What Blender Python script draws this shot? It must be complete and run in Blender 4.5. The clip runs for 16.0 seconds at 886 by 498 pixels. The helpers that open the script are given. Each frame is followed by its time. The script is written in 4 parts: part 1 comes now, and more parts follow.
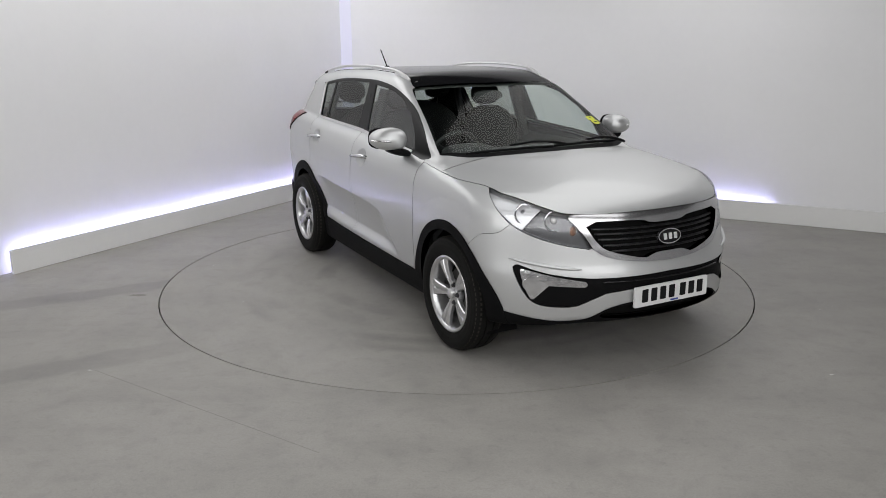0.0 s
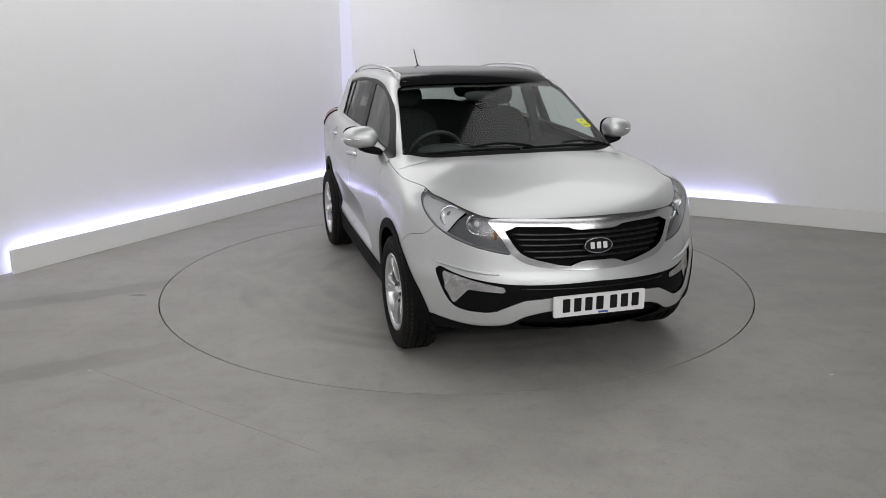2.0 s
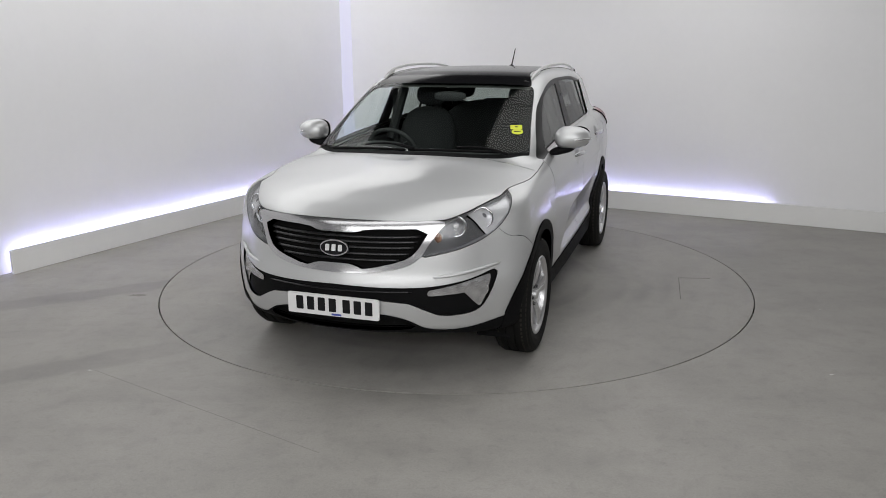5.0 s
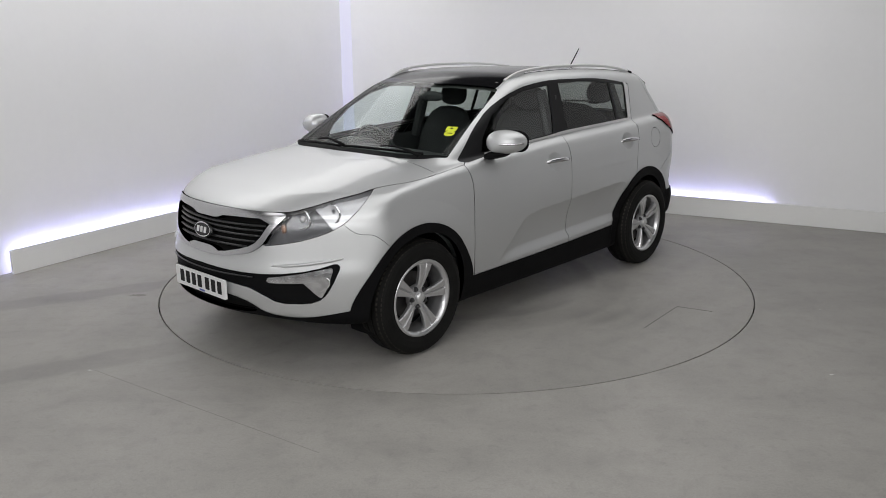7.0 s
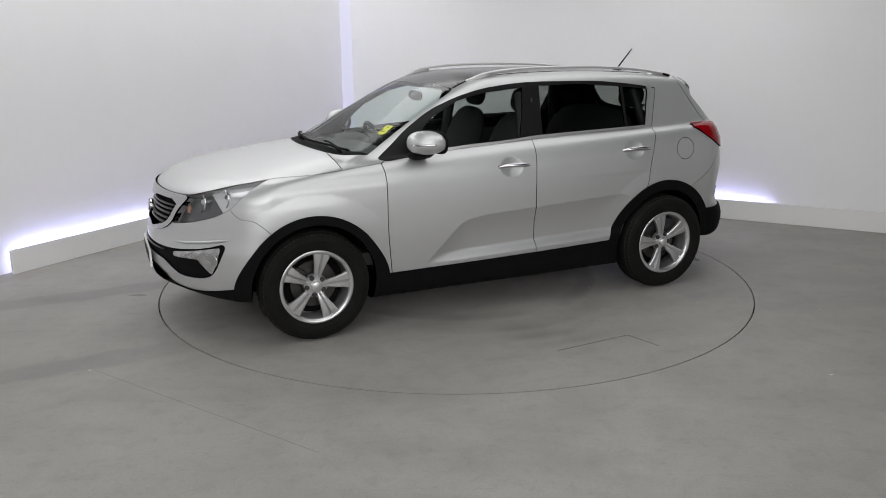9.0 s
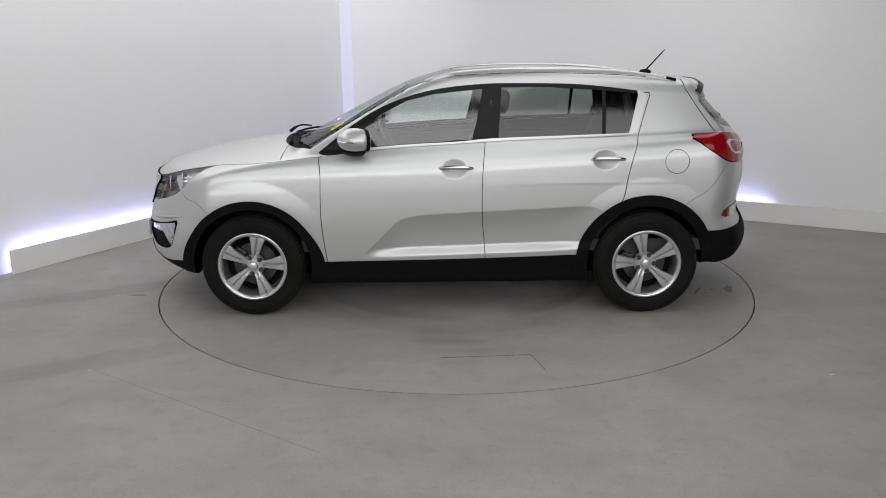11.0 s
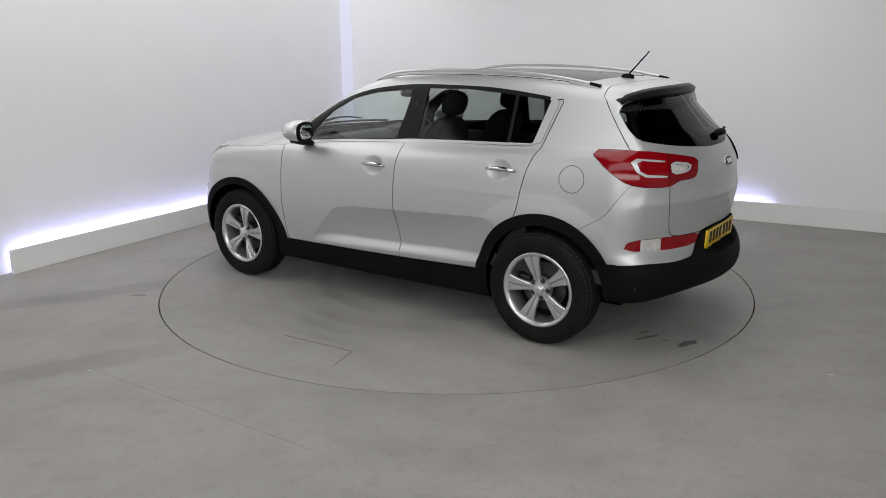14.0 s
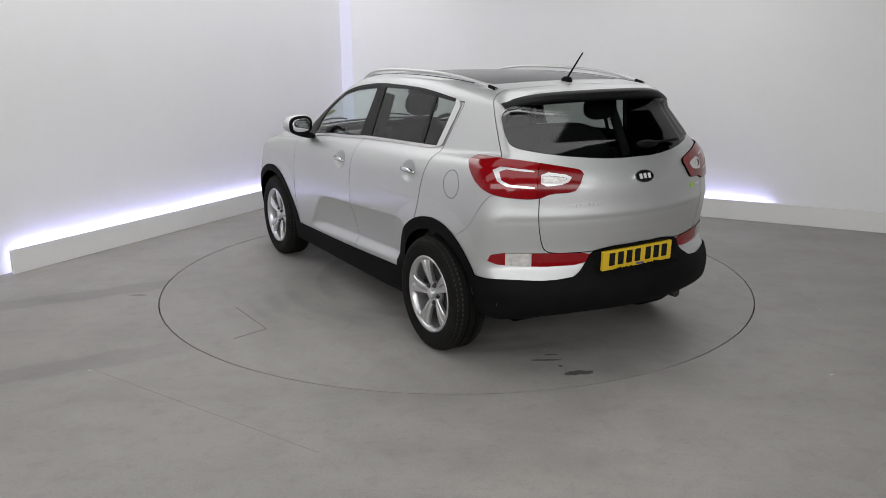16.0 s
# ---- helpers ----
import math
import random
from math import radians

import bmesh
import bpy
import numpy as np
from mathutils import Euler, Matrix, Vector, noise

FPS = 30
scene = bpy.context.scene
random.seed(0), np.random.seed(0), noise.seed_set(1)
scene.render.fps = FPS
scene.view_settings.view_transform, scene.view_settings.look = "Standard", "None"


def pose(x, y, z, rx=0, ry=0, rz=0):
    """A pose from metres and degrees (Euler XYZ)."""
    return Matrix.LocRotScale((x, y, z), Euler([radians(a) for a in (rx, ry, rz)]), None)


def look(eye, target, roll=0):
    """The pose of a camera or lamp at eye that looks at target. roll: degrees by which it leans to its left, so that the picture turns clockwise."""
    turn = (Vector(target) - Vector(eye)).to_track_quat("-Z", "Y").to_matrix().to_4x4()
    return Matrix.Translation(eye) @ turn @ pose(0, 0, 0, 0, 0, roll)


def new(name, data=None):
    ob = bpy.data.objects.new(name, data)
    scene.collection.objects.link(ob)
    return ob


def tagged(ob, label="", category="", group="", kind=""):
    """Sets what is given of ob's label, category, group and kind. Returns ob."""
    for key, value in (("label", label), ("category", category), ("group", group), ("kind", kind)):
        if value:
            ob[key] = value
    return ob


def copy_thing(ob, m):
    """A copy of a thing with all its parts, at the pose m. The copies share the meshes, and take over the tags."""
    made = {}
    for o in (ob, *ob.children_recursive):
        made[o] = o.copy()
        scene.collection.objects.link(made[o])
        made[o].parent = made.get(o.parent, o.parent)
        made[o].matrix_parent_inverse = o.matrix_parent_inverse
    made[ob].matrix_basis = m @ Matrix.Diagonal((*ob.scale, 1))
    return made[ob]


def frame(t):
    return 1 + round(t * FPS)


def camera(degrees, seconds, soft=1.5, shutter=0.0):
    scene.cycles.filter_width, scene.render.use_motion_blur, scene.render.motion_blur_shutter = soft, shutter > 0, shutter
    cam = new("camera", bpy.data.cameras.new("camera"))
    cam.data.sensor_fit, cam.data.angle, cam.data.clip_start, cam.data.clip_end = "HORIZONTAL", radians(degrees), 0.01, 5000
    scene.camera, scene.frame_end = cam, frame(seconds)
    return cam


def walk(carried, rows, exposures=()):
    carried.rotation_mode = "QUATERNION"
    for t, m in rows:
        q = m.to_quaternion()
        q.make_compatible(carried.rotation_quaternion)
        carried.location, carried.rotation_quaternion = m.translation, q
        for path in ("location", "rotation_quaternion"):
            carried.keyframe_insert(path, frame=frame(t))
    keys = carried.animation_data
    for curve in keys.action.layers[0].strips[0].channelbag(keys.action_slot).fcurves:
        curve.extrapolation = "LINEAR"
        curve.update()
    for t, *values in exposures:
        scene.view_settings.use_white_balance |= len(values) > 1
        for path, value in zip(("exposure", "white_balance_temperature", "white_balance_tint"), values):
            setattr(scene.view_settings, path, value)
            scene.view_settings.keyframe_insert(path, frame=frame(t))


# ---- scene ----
# ---- camera: it stands still on a stand before the turntable ----
CAM_EYE = Vector((0, -6.0737, 1.796))
CAM_YAW, CAM_PITCH, CAM_LEAN = radians(.885), radians(-14.684), -.393
cam = camera(58.485, 16.0, soft=.9)
aim = Vector((-math.sin(CAM_YAW) * math.cos(CAM_PITCH), math.cos(CAM_YAW) * math.cos(CAM_PITCH), math.sin(CAM_PITCH)))
stand = look(CAM_EYE, CAM_EYE + aim, CAM_LEAN)
walk(cam, [(0, stand), (16, stand)])

# ---- light: a closed photo studio, soft light from the ceiling, with added fill lamps ----
world = bpy.data.worlds.new("world")
scene.world = world
world.use_nodes = True
world.node_tree.nodes["Background"].inputs[0].default_value = (.9, .92, 1, 1)
world.node_tree.nodes["Background"].inputs[1].default_value = .02
scene.view_settings.exposure = .2


def softbox(name, x, y, z, sx, sy, watts, tone=(.99, .985, .985), turn=0, tilt=0):
    d = bpy.data.lights.new(name, "AREA")
    d.shape, d.size, d.size_y, d.energy, d.color = "RECTANGLE", sx, sy, watts, tone
    ob = new(name, d)
    ob.matrix_basis = pose(x, y, z, tilt, 0, turn)
    return ob


for side, watts in ((1, 56), (-1, 96)):
    softbox("ceiling_softbox", -.8 + side * 1.85, .35 - side * .95, 3.52, 2.2, 6.4, watts, turn=-27)
# unseen fill lamp behind the camera, added to brighten the car's sides
softbox("front_fill", .3, -7.7, 2.8, 11.0, 1.4, 200, turn=2, tilt=76)
# unseen fill lamp added above the foreground, lights the doors from higher up
softbox("overhead_fill", -.3, -4.3, 3.5, 8.0, 1.6, 72, turn=2, tilt=38)


# ---- materials ----
def material(name, base, rough=.5, metal=0.0, coat=0.0, coat_rough=.03, vary=.0, scale=6.0, bump=0.0, bump_scale=200.0, rough_vary=0.0, spec=.5, bump_deep=.002):
    """A surface with slow stains and fine grain over its colour."""
    m = bpy.data.materials.new(name)
    m.use_nodes = True
    t = m.node_tree
    b = t.nodes["Principled BSDF"]
    b.inputs["Base Color"].default_value = (*base, 1)
    b.inputs["Roughness"].default_value = rough
    b.inputs["Metallic"].default_value = metal
    b.inputs["Specular IOR Level"].default_value = spec
    b.inputs["Coat Weight"].default_value = coat
    b.inputs["Coat Roughness"].default_value = coat_rough
    pos = t.nodes.new("ShaderNodeTexCoord")
    if vary:
        n1, n2 = t.nodes.new("ShaderNodeTexNoise"), t.nodes.new("ShaderNodeTexNoise")
        n1.inputs["Scale"].default_value, n2.inputs["Scale"].default_value = scale, scale * 14
        n1.inputs["Detail"].default_value = 6
        mix = t.nodes.new("ShaderNodeMath")
        mix.operation = "MULTIPLY_ADD"
        mix.inputs[1].default_value = .35
        ramp_node = t.nodes.new("ShaderNodeMapRange")
        ramp_node.inputs["From Min"].default_value, ramp_node.inputs["From Max"].default_value = .4, .95
        ramp_node.inputs["To Min"].default_value, ramp_node.inputs["To Max"].default_value = 1 - vary, 1 + vary
        tint = t.nodes.new("ShaderNodeVectorMath")
        tint.operation = "SCALE"
        tint.inputs[0].default_value = base
        for n in (n1, n2):
            t.links.new(pos.outputs["Object"], n.inputs["Vector"])
        t.links.new(n2.outputs["Fac"], mix.inputs[0])
        t.links.new(n1.outputs["Fac"], mix.inputs[2])
        t.links.new(mix.outputs[0], ramp_node.inputs["Value"])
        t.links.new(ramp_node.outputs[0], tint.inputs["Scale"])
        t.links.new(tint.outputs[0], b.inputs["Base Color"])
        if rough_vary:
            rr = t.nodes.new("ShaderNodeMapRange")
            rr.inputs["From Min"].default_value, rr.inputs["From Max"].default_value = .4, .95
            rr.inputs["To Min"].default_value, rr.inputs["To Max"].default_value = rough - rough_vary, rough + rough_vary
            t.links.new(mix.outputs[0], rr.inputs["Value"])
            t.links.new(rr.outputs[0], b.inputs["Roughness"])
    if bump:
        n3, bp = t.nodes.new("ShaderNodeTexNoise"), t.nodes.new("ShaderNodeBump")
        n3.inputs["Scale"].default_value = bump_scale
        n3.inputs["Detail"].default_value = 3
        bp.inputs["Strength"].default_value = bump
        bp.inputs["Distance"].default_value = bump_deep
        t.links.new(pos.outputs["Object"], n3.inputs["Vector"])
        t.links.new(n3.outputs["Fac"], bp.inputs["Height"])
        t.links.new(bp.outputs[0], b.inputs["Normal"])
    return m


def glowing(name, tone, strength):
    m = bpy.data.materials.new(name)
    m.use_nodes = True
    b = m.node_tree.nodes["Principled BSDF"]
    b.inputs["Base Color"].default_value = (.55, .55, .6, 1)
    b.inputs["Emission Color"].default_value = (*tone, 1)
    b.inputs["Emission Strength"].default_value = strength
    return m


def pane(name, tint, base_gloss=.025):
    """Thin tinted glass: what passes through takes the tint, more gloss at a slant."""
    m = bpy.data.materials.new(name)
    m.use_nodes = True
    t = m.node_tree
    t.nodes.remove(t.nodes["Principled BSDF"])
    clear, gloss, mix, facing, power, fr = (t.nodes.new("ShaderNode" + k) for k in ("BsdfTransparent", "BsdfGlossy", "MixShader", "LayerWeight", "Math", "Math"))
    facing.inputs["Blend"].default_value = .5
    power.operation, fr.operation = "POWER", "MULTIPLY_ADD"
    power.inputs[1].default_value = 5
    fr.inputs[1].default_value, fr.inputs[2].default_value = .6, base_gloss
    t.links.new(facing.outputs["Facing"], power.inputs[0])
    t.links.new(power.outputs[0], fr.inputs[0])
    clear.inputs[0].default_value = (*tint, 1)
    gloss.inputs["Roughness"].default_value = .07
    t.links.new(fr.outputs[0], mix.inputs[0])
    t.links.new(clear.outputs[0], mix.inputs[1])
    t.links.new(gloss.outputs[0], mix.inputs[2])
    t.links.new(mix.outputs[0], t.nodes["Material Output"].inputs[0])
    return m


PAINT = material("silver_paint", (.585, .593, .595), .49, .75, .65, .08, vary=.05, scale=240)
BLACK = material("black_plastic", (.0045, .0045, .005), .65, vary=.25, scale=9, bump=.3, bump_scale=500, spec=.09)
SATIN_BLACK = material("satin_black", (.009, .009, .0095), .38, vary=.15, scale=20, spec=.18)
SLAT = material("grille_slat", (.010, .010, .011), .28, coat=.5)
BEZEL = material("lamp_bezel", (.68, .68, .69), .25, .4)
RIM_GREY = material("lamp_rim", (.22, .22, .225), .35, .1)
GLOSS = material("gloss_black", (.010, .010, .011), .14, spec=.35)
ROOF_PANE = material("roof_glass", (.008, .008, .009), .12, spec=.07)
NUT = material("dark_nut", (.09, .09, .092), .35, .8)
DARK = material("dark_void", (.006, .006, .006), .85, spec=.08)
CHROME = material("chrome", (.82, .82, .83), .12, 1.0)
SATIN = material("satin_silver", (.68, .68, .68), .36, .8)
HANDLE = material("handle_chrome", (.62, .62, .63), .2, 1.0)
FRAME = material("grille_chrome", (.50, .50, .51), .20, .9, .4)
WORN_RUBBER = material("worn_tread", (.030, .028, .024), .85, vary=.3, scale=15, spec=.1)
RUBBER = material("tyre_rubber", (.0058, .0057, .0053), .75, vary=.5, scale=9, bump=.35, bump_scale=160, spec=.18)
ALLOY = material("alloy", (.62, .62, .63), .3, .85, .6, .1, vary=.03, scale=40)
STEEL = material("brake_steel", (.085, .082, .08), .45, .9, vary=.2, scale=20)
CLOTH = material("seat_cloth", (.028, .028, .030), .9, vary=.3, scale=30, bump=.5, bump_scale=300)
TRIM = material("cabin_trim", (.036, .036, .038), .6, vary=.15, scale=12)
LINER = material("headliner", (.16, .16, .155), .9, vary=.05, scale=20)
GLASS = pane("window_glass", (.83, .89, .86), .13)
TINTED = pane("privacy_glass", (.50, .53, .51), .075)
SCREEN = pane("windscreen_glass", (.80, .86, .83), .025)
LENS = pane("lamp_lens", (.93, .94, .95))
RED = material("red_lens", (.22, .003, .006), .12, spec=.3, coat=.3, vary=.12, scale=60)
DEEP_RED = material("deep_red_lens", (.17, .003, .005), .14, spec=.3, coat=.15)
CLEAR_LENS = material("frosted_lens", (.60, .60, .60), .2, .3, .5)
BULB_LENS = material("bulb_lens", (.62, .60, .58), .12, .2, 1.0, vary=.35, scale=34, bump=.6, bump_scale=60, bump_deep=.006)
FOG_GLASS = material("faceted_reflector", (.55, .55, .56), .14, .8, vary=.3, scale=22, bump=.7, bump_scale=34, bump_deep=.005)
MARK = material("badge_silver", (.72, .72, .72), .3, .3)
DARK_LENS = material("projector_lens", (.12, .12, .13), .08, coat=1.0)
AMBER = material("amber_lens", (.36, .20, .13), .2, coat=1.0)
REFLECTOR = material("reflector", (.80, .80, .82), .08, 1.0)
LAMP_DARK = material("lamp_housing", (.14, .14, .145), .25, .5)
WHITE_PLATE = material("white_plate", (.78, .78, .78), .35, coat=.3)
YELLOW_PLATE = material("yellow_plate", (.75, .50, .02), .35, coat=.3)
INK = material("plate_ink", (.008, .008, .009), .5, spec=.2)
BLUE_INK = material("blue_ink", (.05, .08, .35), .4)
STICKER = material("yellow_sticker", (.62, .68, .03), .5)
GREEN = material("green_badge", (.35, .60, .05), .3)
MIRROR = material("mirror_glass", (.62, .63, .65), .02, 1.0)
WALL_PAINT = material("wall_paint", (.85, .85, .86), .85, vary=.02, scale=1.2, bump=.12, bump_scale=120)
SKIRT_PAINT = material("plinth_paint", (.78, .78, .77), .6, vary=.02, scale=3)
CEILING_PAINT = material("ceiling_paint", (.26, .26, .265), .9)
LED = glowing("led_strip", (.52, .52, 1.0), 26)
LED_SOFT = glowing("led_corner", (.72, .72, 1.0), .32)
STAIN = material("floor_stain", (.10, .095, .09), .5, vary=.3, scale=20)
JOINT = material("floor_joint", (.09, .085, .078), .8)
HAIRLINE = material("worn_joint", (.20, .19, .17), .6)
CHIP = material("paint_chip", (.65, .64, .62), .6)


def floor_material(name, seed, ring=False):
    """Grey floor paint: broad wear, smears, tyre scuffs and fine grain."""
    m = bpy.data.materials.new(name)
    m.use_nodes = True
    t = m.node_tree
    b = t.nodes["Principled BSDF"]
    pos, shift = t.nodes.new("ShaderNodeTexCoord"), t.nodes.new("ShaderNodeMapping")
    shift.inputs["Location"].default_value = (seed, seed * 2.3, 0)
    t.links.new(pos.outputs["Object"], shift.inputs["Vector"])
    stretch = t.nodes.new("ShaderNodeMapping")
    stretch.inputs["Scale"].default_value = (.7, 2.4, 1)
    stretch.inputs["Rotation"].default_value = (0, 0, .3)
    t.links.new(shift.outputs[0], stretch.inputs["Vector"])
    value = None
    for vec, scale, amount, lo, hi in ((shift, .6, .05, .35, .65), (stretch, 1.3, .06, .45, .72), (shift, 2.6, .05, .42, .66), (shift, 9, .06, .5, .72), (shift, 28, .05, .56, .7), (shift, 90, .06, .4, .7), (shift, 420, .20, .3, .7)):
        n, r = t.nodes.new("ShaderNodeTexNoise"), t.nodes.new("ShaderNodeMapRange")
        n.inputs["Scale"].default_value, n.inputs["Detail"].default_value = scale, 5
        r.inputs["From Min"].default_value, r.inputs["From Max"].default_value = lo, hi
        r.inputs["To Min"].default_value, r.inputs["To Max"].default_value = 1 + amount, 1 - amount
        t.links.new(vec.outputs[0], n.inputs["Vector"])
        t.links.new(n.outputs["Fac"], r.inputs["Value"])
        if value is None:
            value = r
        else:
            k = t.nodes.new("ShaderNodeMath")
            k.operation = "MULTIPLY"
            t.links.new(value.outputs[0], k.inputs[0])
            t.links.new(r.outputs[0], k.inputs[1])
            value = k
    if ring:
        # tyre scuffs: a worn ring where wheels have turned on the deck
        far, band, rub = (t.nodes.new("ShaderNode" + n) for n in ("VectorMath", "ValToRGB", "TexNoise"))
        far.operation = "LENGTH"
        t.links.new(pos.outputs["Object"], far.inputs[0])
        half = t.nodes.new("ShaderNodeMath")
        half.operation = "MULTIPLY"
        half.inputs[1].default_value = .5
        t.links.new(far.outputs["Value"], half.inputs[0])
        t.links.new(half.outputs[0], band.inputs[0])
        stops = band.color_ramp.elements
        stops[0].position, stops[1].position = .44, .90
        for e in stops:
            e.color = (0, 0, 0, 1)
        for at, v in ((.47, 0), (.50, .7), (.535, .9), (.56, .1), (.66, .8), (.69, .15), (.74, .9), (.78, .3), (.82, .75), (.85, .1)):
            stops.new(at).color = (v, v, v, 1)
        rub.inputs["Scale"].default_value = 1.1
        t.links.new(pos.outputs["Object"], rub.inputs["Vector"])
        wear = t.nodes.new("ShaderNodeMapRange")
        wear.inputs["From Min"].default_value, wear.inputs["From Max"].default_value = .42, .62
        wear.inputs["To Min"].default_value, wear.inputs["To Max"].default_value = 0, .42
        t.links.new(rub.outputs["Fac"], wear.inputs["Value"])
        amount, less, both = (t.nodes.new("ShaderNodeMath") for _ in range(3))
        amount.operation, less.operation, both.operation = "MULTIPLY", "SUBTRACT", "MULTIPLY"
        t.links.new(band.outputs[0], amount.inputs[0])
        t.links.new(wear.outputs[0], amount.inputs[1])
        less.inputs[0].default_value = 1
        t.links.new(amount.outputs[0], less.inputs[1])
        t.links.new(value.outputs[0], both.inputs[0])
        t.links.new(less.outputs[0], both.inputs[1])
        value = both
    else:
        # two faint tyre tracks that lead up to the turntable
        across, off, near, gap = t.nodes.new("ShaderNodeVectorMath"), *(t.nodes.new("ShaderNodeMath") for _ in range(3))
        across.operation = "DOT_PRODUCT"
        across.inputs[1].default_value = (-.477, .879, 0)
        t.links.new(pos.outputs["Object"], across.inputs[0])
        fray, wob = t.nodes.new("ShaderNodeTexNoise"), t.nodes.new("ShaderNodeMath")
        fray.inputs["Scale"].default_value, fray.inputs["Detail"].default_value = 5, 6
        t.links.new(shift.outputs[0], fray.inputs["Vector"])
        wob.operation, wob.inputs[1].default_value, wob.inputs[2].default_value = "MULTIPLY_ADD", .12, -.06
        t.links.new(fray.outputs["Fac"], wob.inputs[0])
        off.operation, off.inputs[1].default_value = "SUBTRACT", .136
        t.links.new(across.outputs["Value"], off.inputs[0])
        near.operation = "ABSOLUTE"
        t.links.new(off.outputs[0], near.inputs[0])
        gap.operation, gap.inputs[1].default_value = "SUBTRACT", .702
        t.links.new(near.outputs[0], gap.inputs[0])
        dist, edge = t.nodes.new("ShaderNodeMath"), t.nodes.new("ShaderNodeMath")
        dist.operation, edge.operation = "ABSOLUTE", "ADD"
        t.links.new(gap.outputs[0], dist.inputs[0])
        t.links.new(dist.outputs[0], edge.inputs[0])
        t.links.new(wob.outputs[0], edge.inputs[1])
        dark, where, ax = t.nodes.new("ShaderNodeMapRange"), t.nodes.new("ShaderNodeMapRange"), t.nodes.new("ShaderNodeSeparateXYZ")
        dark.interpolation_type = "SMOOTHSTEP"
        dark.inputs["From Min"].default_value, dark.inputs["From Max"].default_value = .075, .15
        dark.inputs["To Min"].default_value, dark.inputs["To Max"].default_value = .22, 0
        t.links.new(edge.outputs[0], dark.inputs["Value"])
        where.inputs["From Min"].default_value, where.inputs["From Max"].default_value = -2.2, -1.2
        where.inputs["To Min"].default_value, where.inputs["To Max"].default_value = 1, 0
        t.links.new(pos.outputs["Object"], ax.inputs[0])
        t.links.new(ax.outputs[0], where.inputs["Value"])
        amount, less, both = (t.nodes.new("ShaderNodeMath") for _ in range(3))
        amount.operation, less.operation, both.operation = "MULTIPLY", "SUBTRACT", "MULTIPLY"
        t.links.new(dark.outputs[0], amount.inputs[0])
        t.links.new(where.outputs[0], amount.inputs[1])
        less.inputs[0].default_value = 1
        t.links.new(amount.outputs[0], less.inputs[1])
        t.links.new(value.outputs[0], both.inputs[0])
        t.links.new(less.outputs[0], both.inputs[1])
        value = both
    tint = t.nodes.new("ShaderNodeVectorMath")
    tint.operation = "SCALE"
    tint.inputs[0].default_value = (.258, .249, .231)
    t.links.new(value.outputs[0], tint.inputs["Scale"])
    t.links.new(tint.outputs[0], b.inputs["Base Color"])
    rr = t.nodes.new("ShaderNodeMapRange")
    rr.inputs["From Min"].default_value, rr.inputs["From Max"].default_value = .7, 1.3
    rr.inputs["To Min"].default_value, rr.inputs["To Max"].default_value = .42, .60
    t.links.new(value.outputs[0], rr.inputs["Value"])
    t.links.new(rr.outputs[0], b.inputs["Roughness"])
    return m


FLOOR = floor_material("floor_paint", 3.1)
TABLE = floor_material("turntable_paint", 11.7, True)


# ---- small mesh helpers ----
def part(name, bm, mat, parent=None, label="", smooth=False):
    me = bpy.data.meshes.new(name)
    bm.to_mesh(me)
    bm.free()
    me.materials.append(mat)
    if smooth:
        me.shade_smooth()
    ob = new(name, me)
    if parent is not None:
        ob.parent = parent
    if label:
        ob["label"] = label
    return ob


def add_box(bm, x0, y0, z0, x1, y1, z1, bevel=0.0, m=None):
    geo = bmesh.ops.create_cube(bm, size=1)
    vs = geo["verts"]
    bmesh.ops.transform(bm, matrix=Matrix.LocRotScale(((x0 + x1) / 2, (y0 + y1) / 2, (z0 + z1) / 2), None, (x1 - x0, y1 - y0, z1 - z0)), verts=vs)
    if bevel:
        es = list({e for v in vs for e in v.link_edges})
        r = bmesh.ops.bevel(bm, geom=es, offset=bevel, segments=2, affect="EDGES", profile=.5)
        vs = [v for v in r["verts"]]
        vs = list({v for f in r["faces"] for v in f.verts} | {v for v in vs})
        if m is not None:
            whole = set(vs)
            for v in list(whole):
                for f in v.link_faces:
                    whole.update(f.verts)
            vs = list(whole)
    if m is not None:
        bmesh.ops.transform(bm, matrix=m, verts=vs)
    return bm


def box(x0, y0, z0, x1, y1, z1, bevel=0.0):
    return add_box(bmesh.new(), x0, y0, z0, x1, y1, z1, bevel)


def lathe(profile, steps=64, closed=False):
    """Turns a profile of (radius, y) about the y axis."""
    bm = bmesh.new()
    rings = []
    for i in range(steps):
        a = 2 * math.pi * i / steps
        rings.append([bm.verts.new((r * math.cos(a), y, r * math.sin(a))) for r, y in profile])
    n = len(profile)
    for i in range(steps):
        a, b = rings[i], rings[(i + 1) % steps]
        for j in range(n if closed else n - 1):
            k = (j + 1) % n
            bm.faces.new((a[j], b[j], b[k], a[k]))
    bmesh.ops.remove_doubles(bm, verts=bm.verts, dist=1e-6)
    bmesh.ops.recalc_face_normals(bm, faces=bm.faces)
    return bm


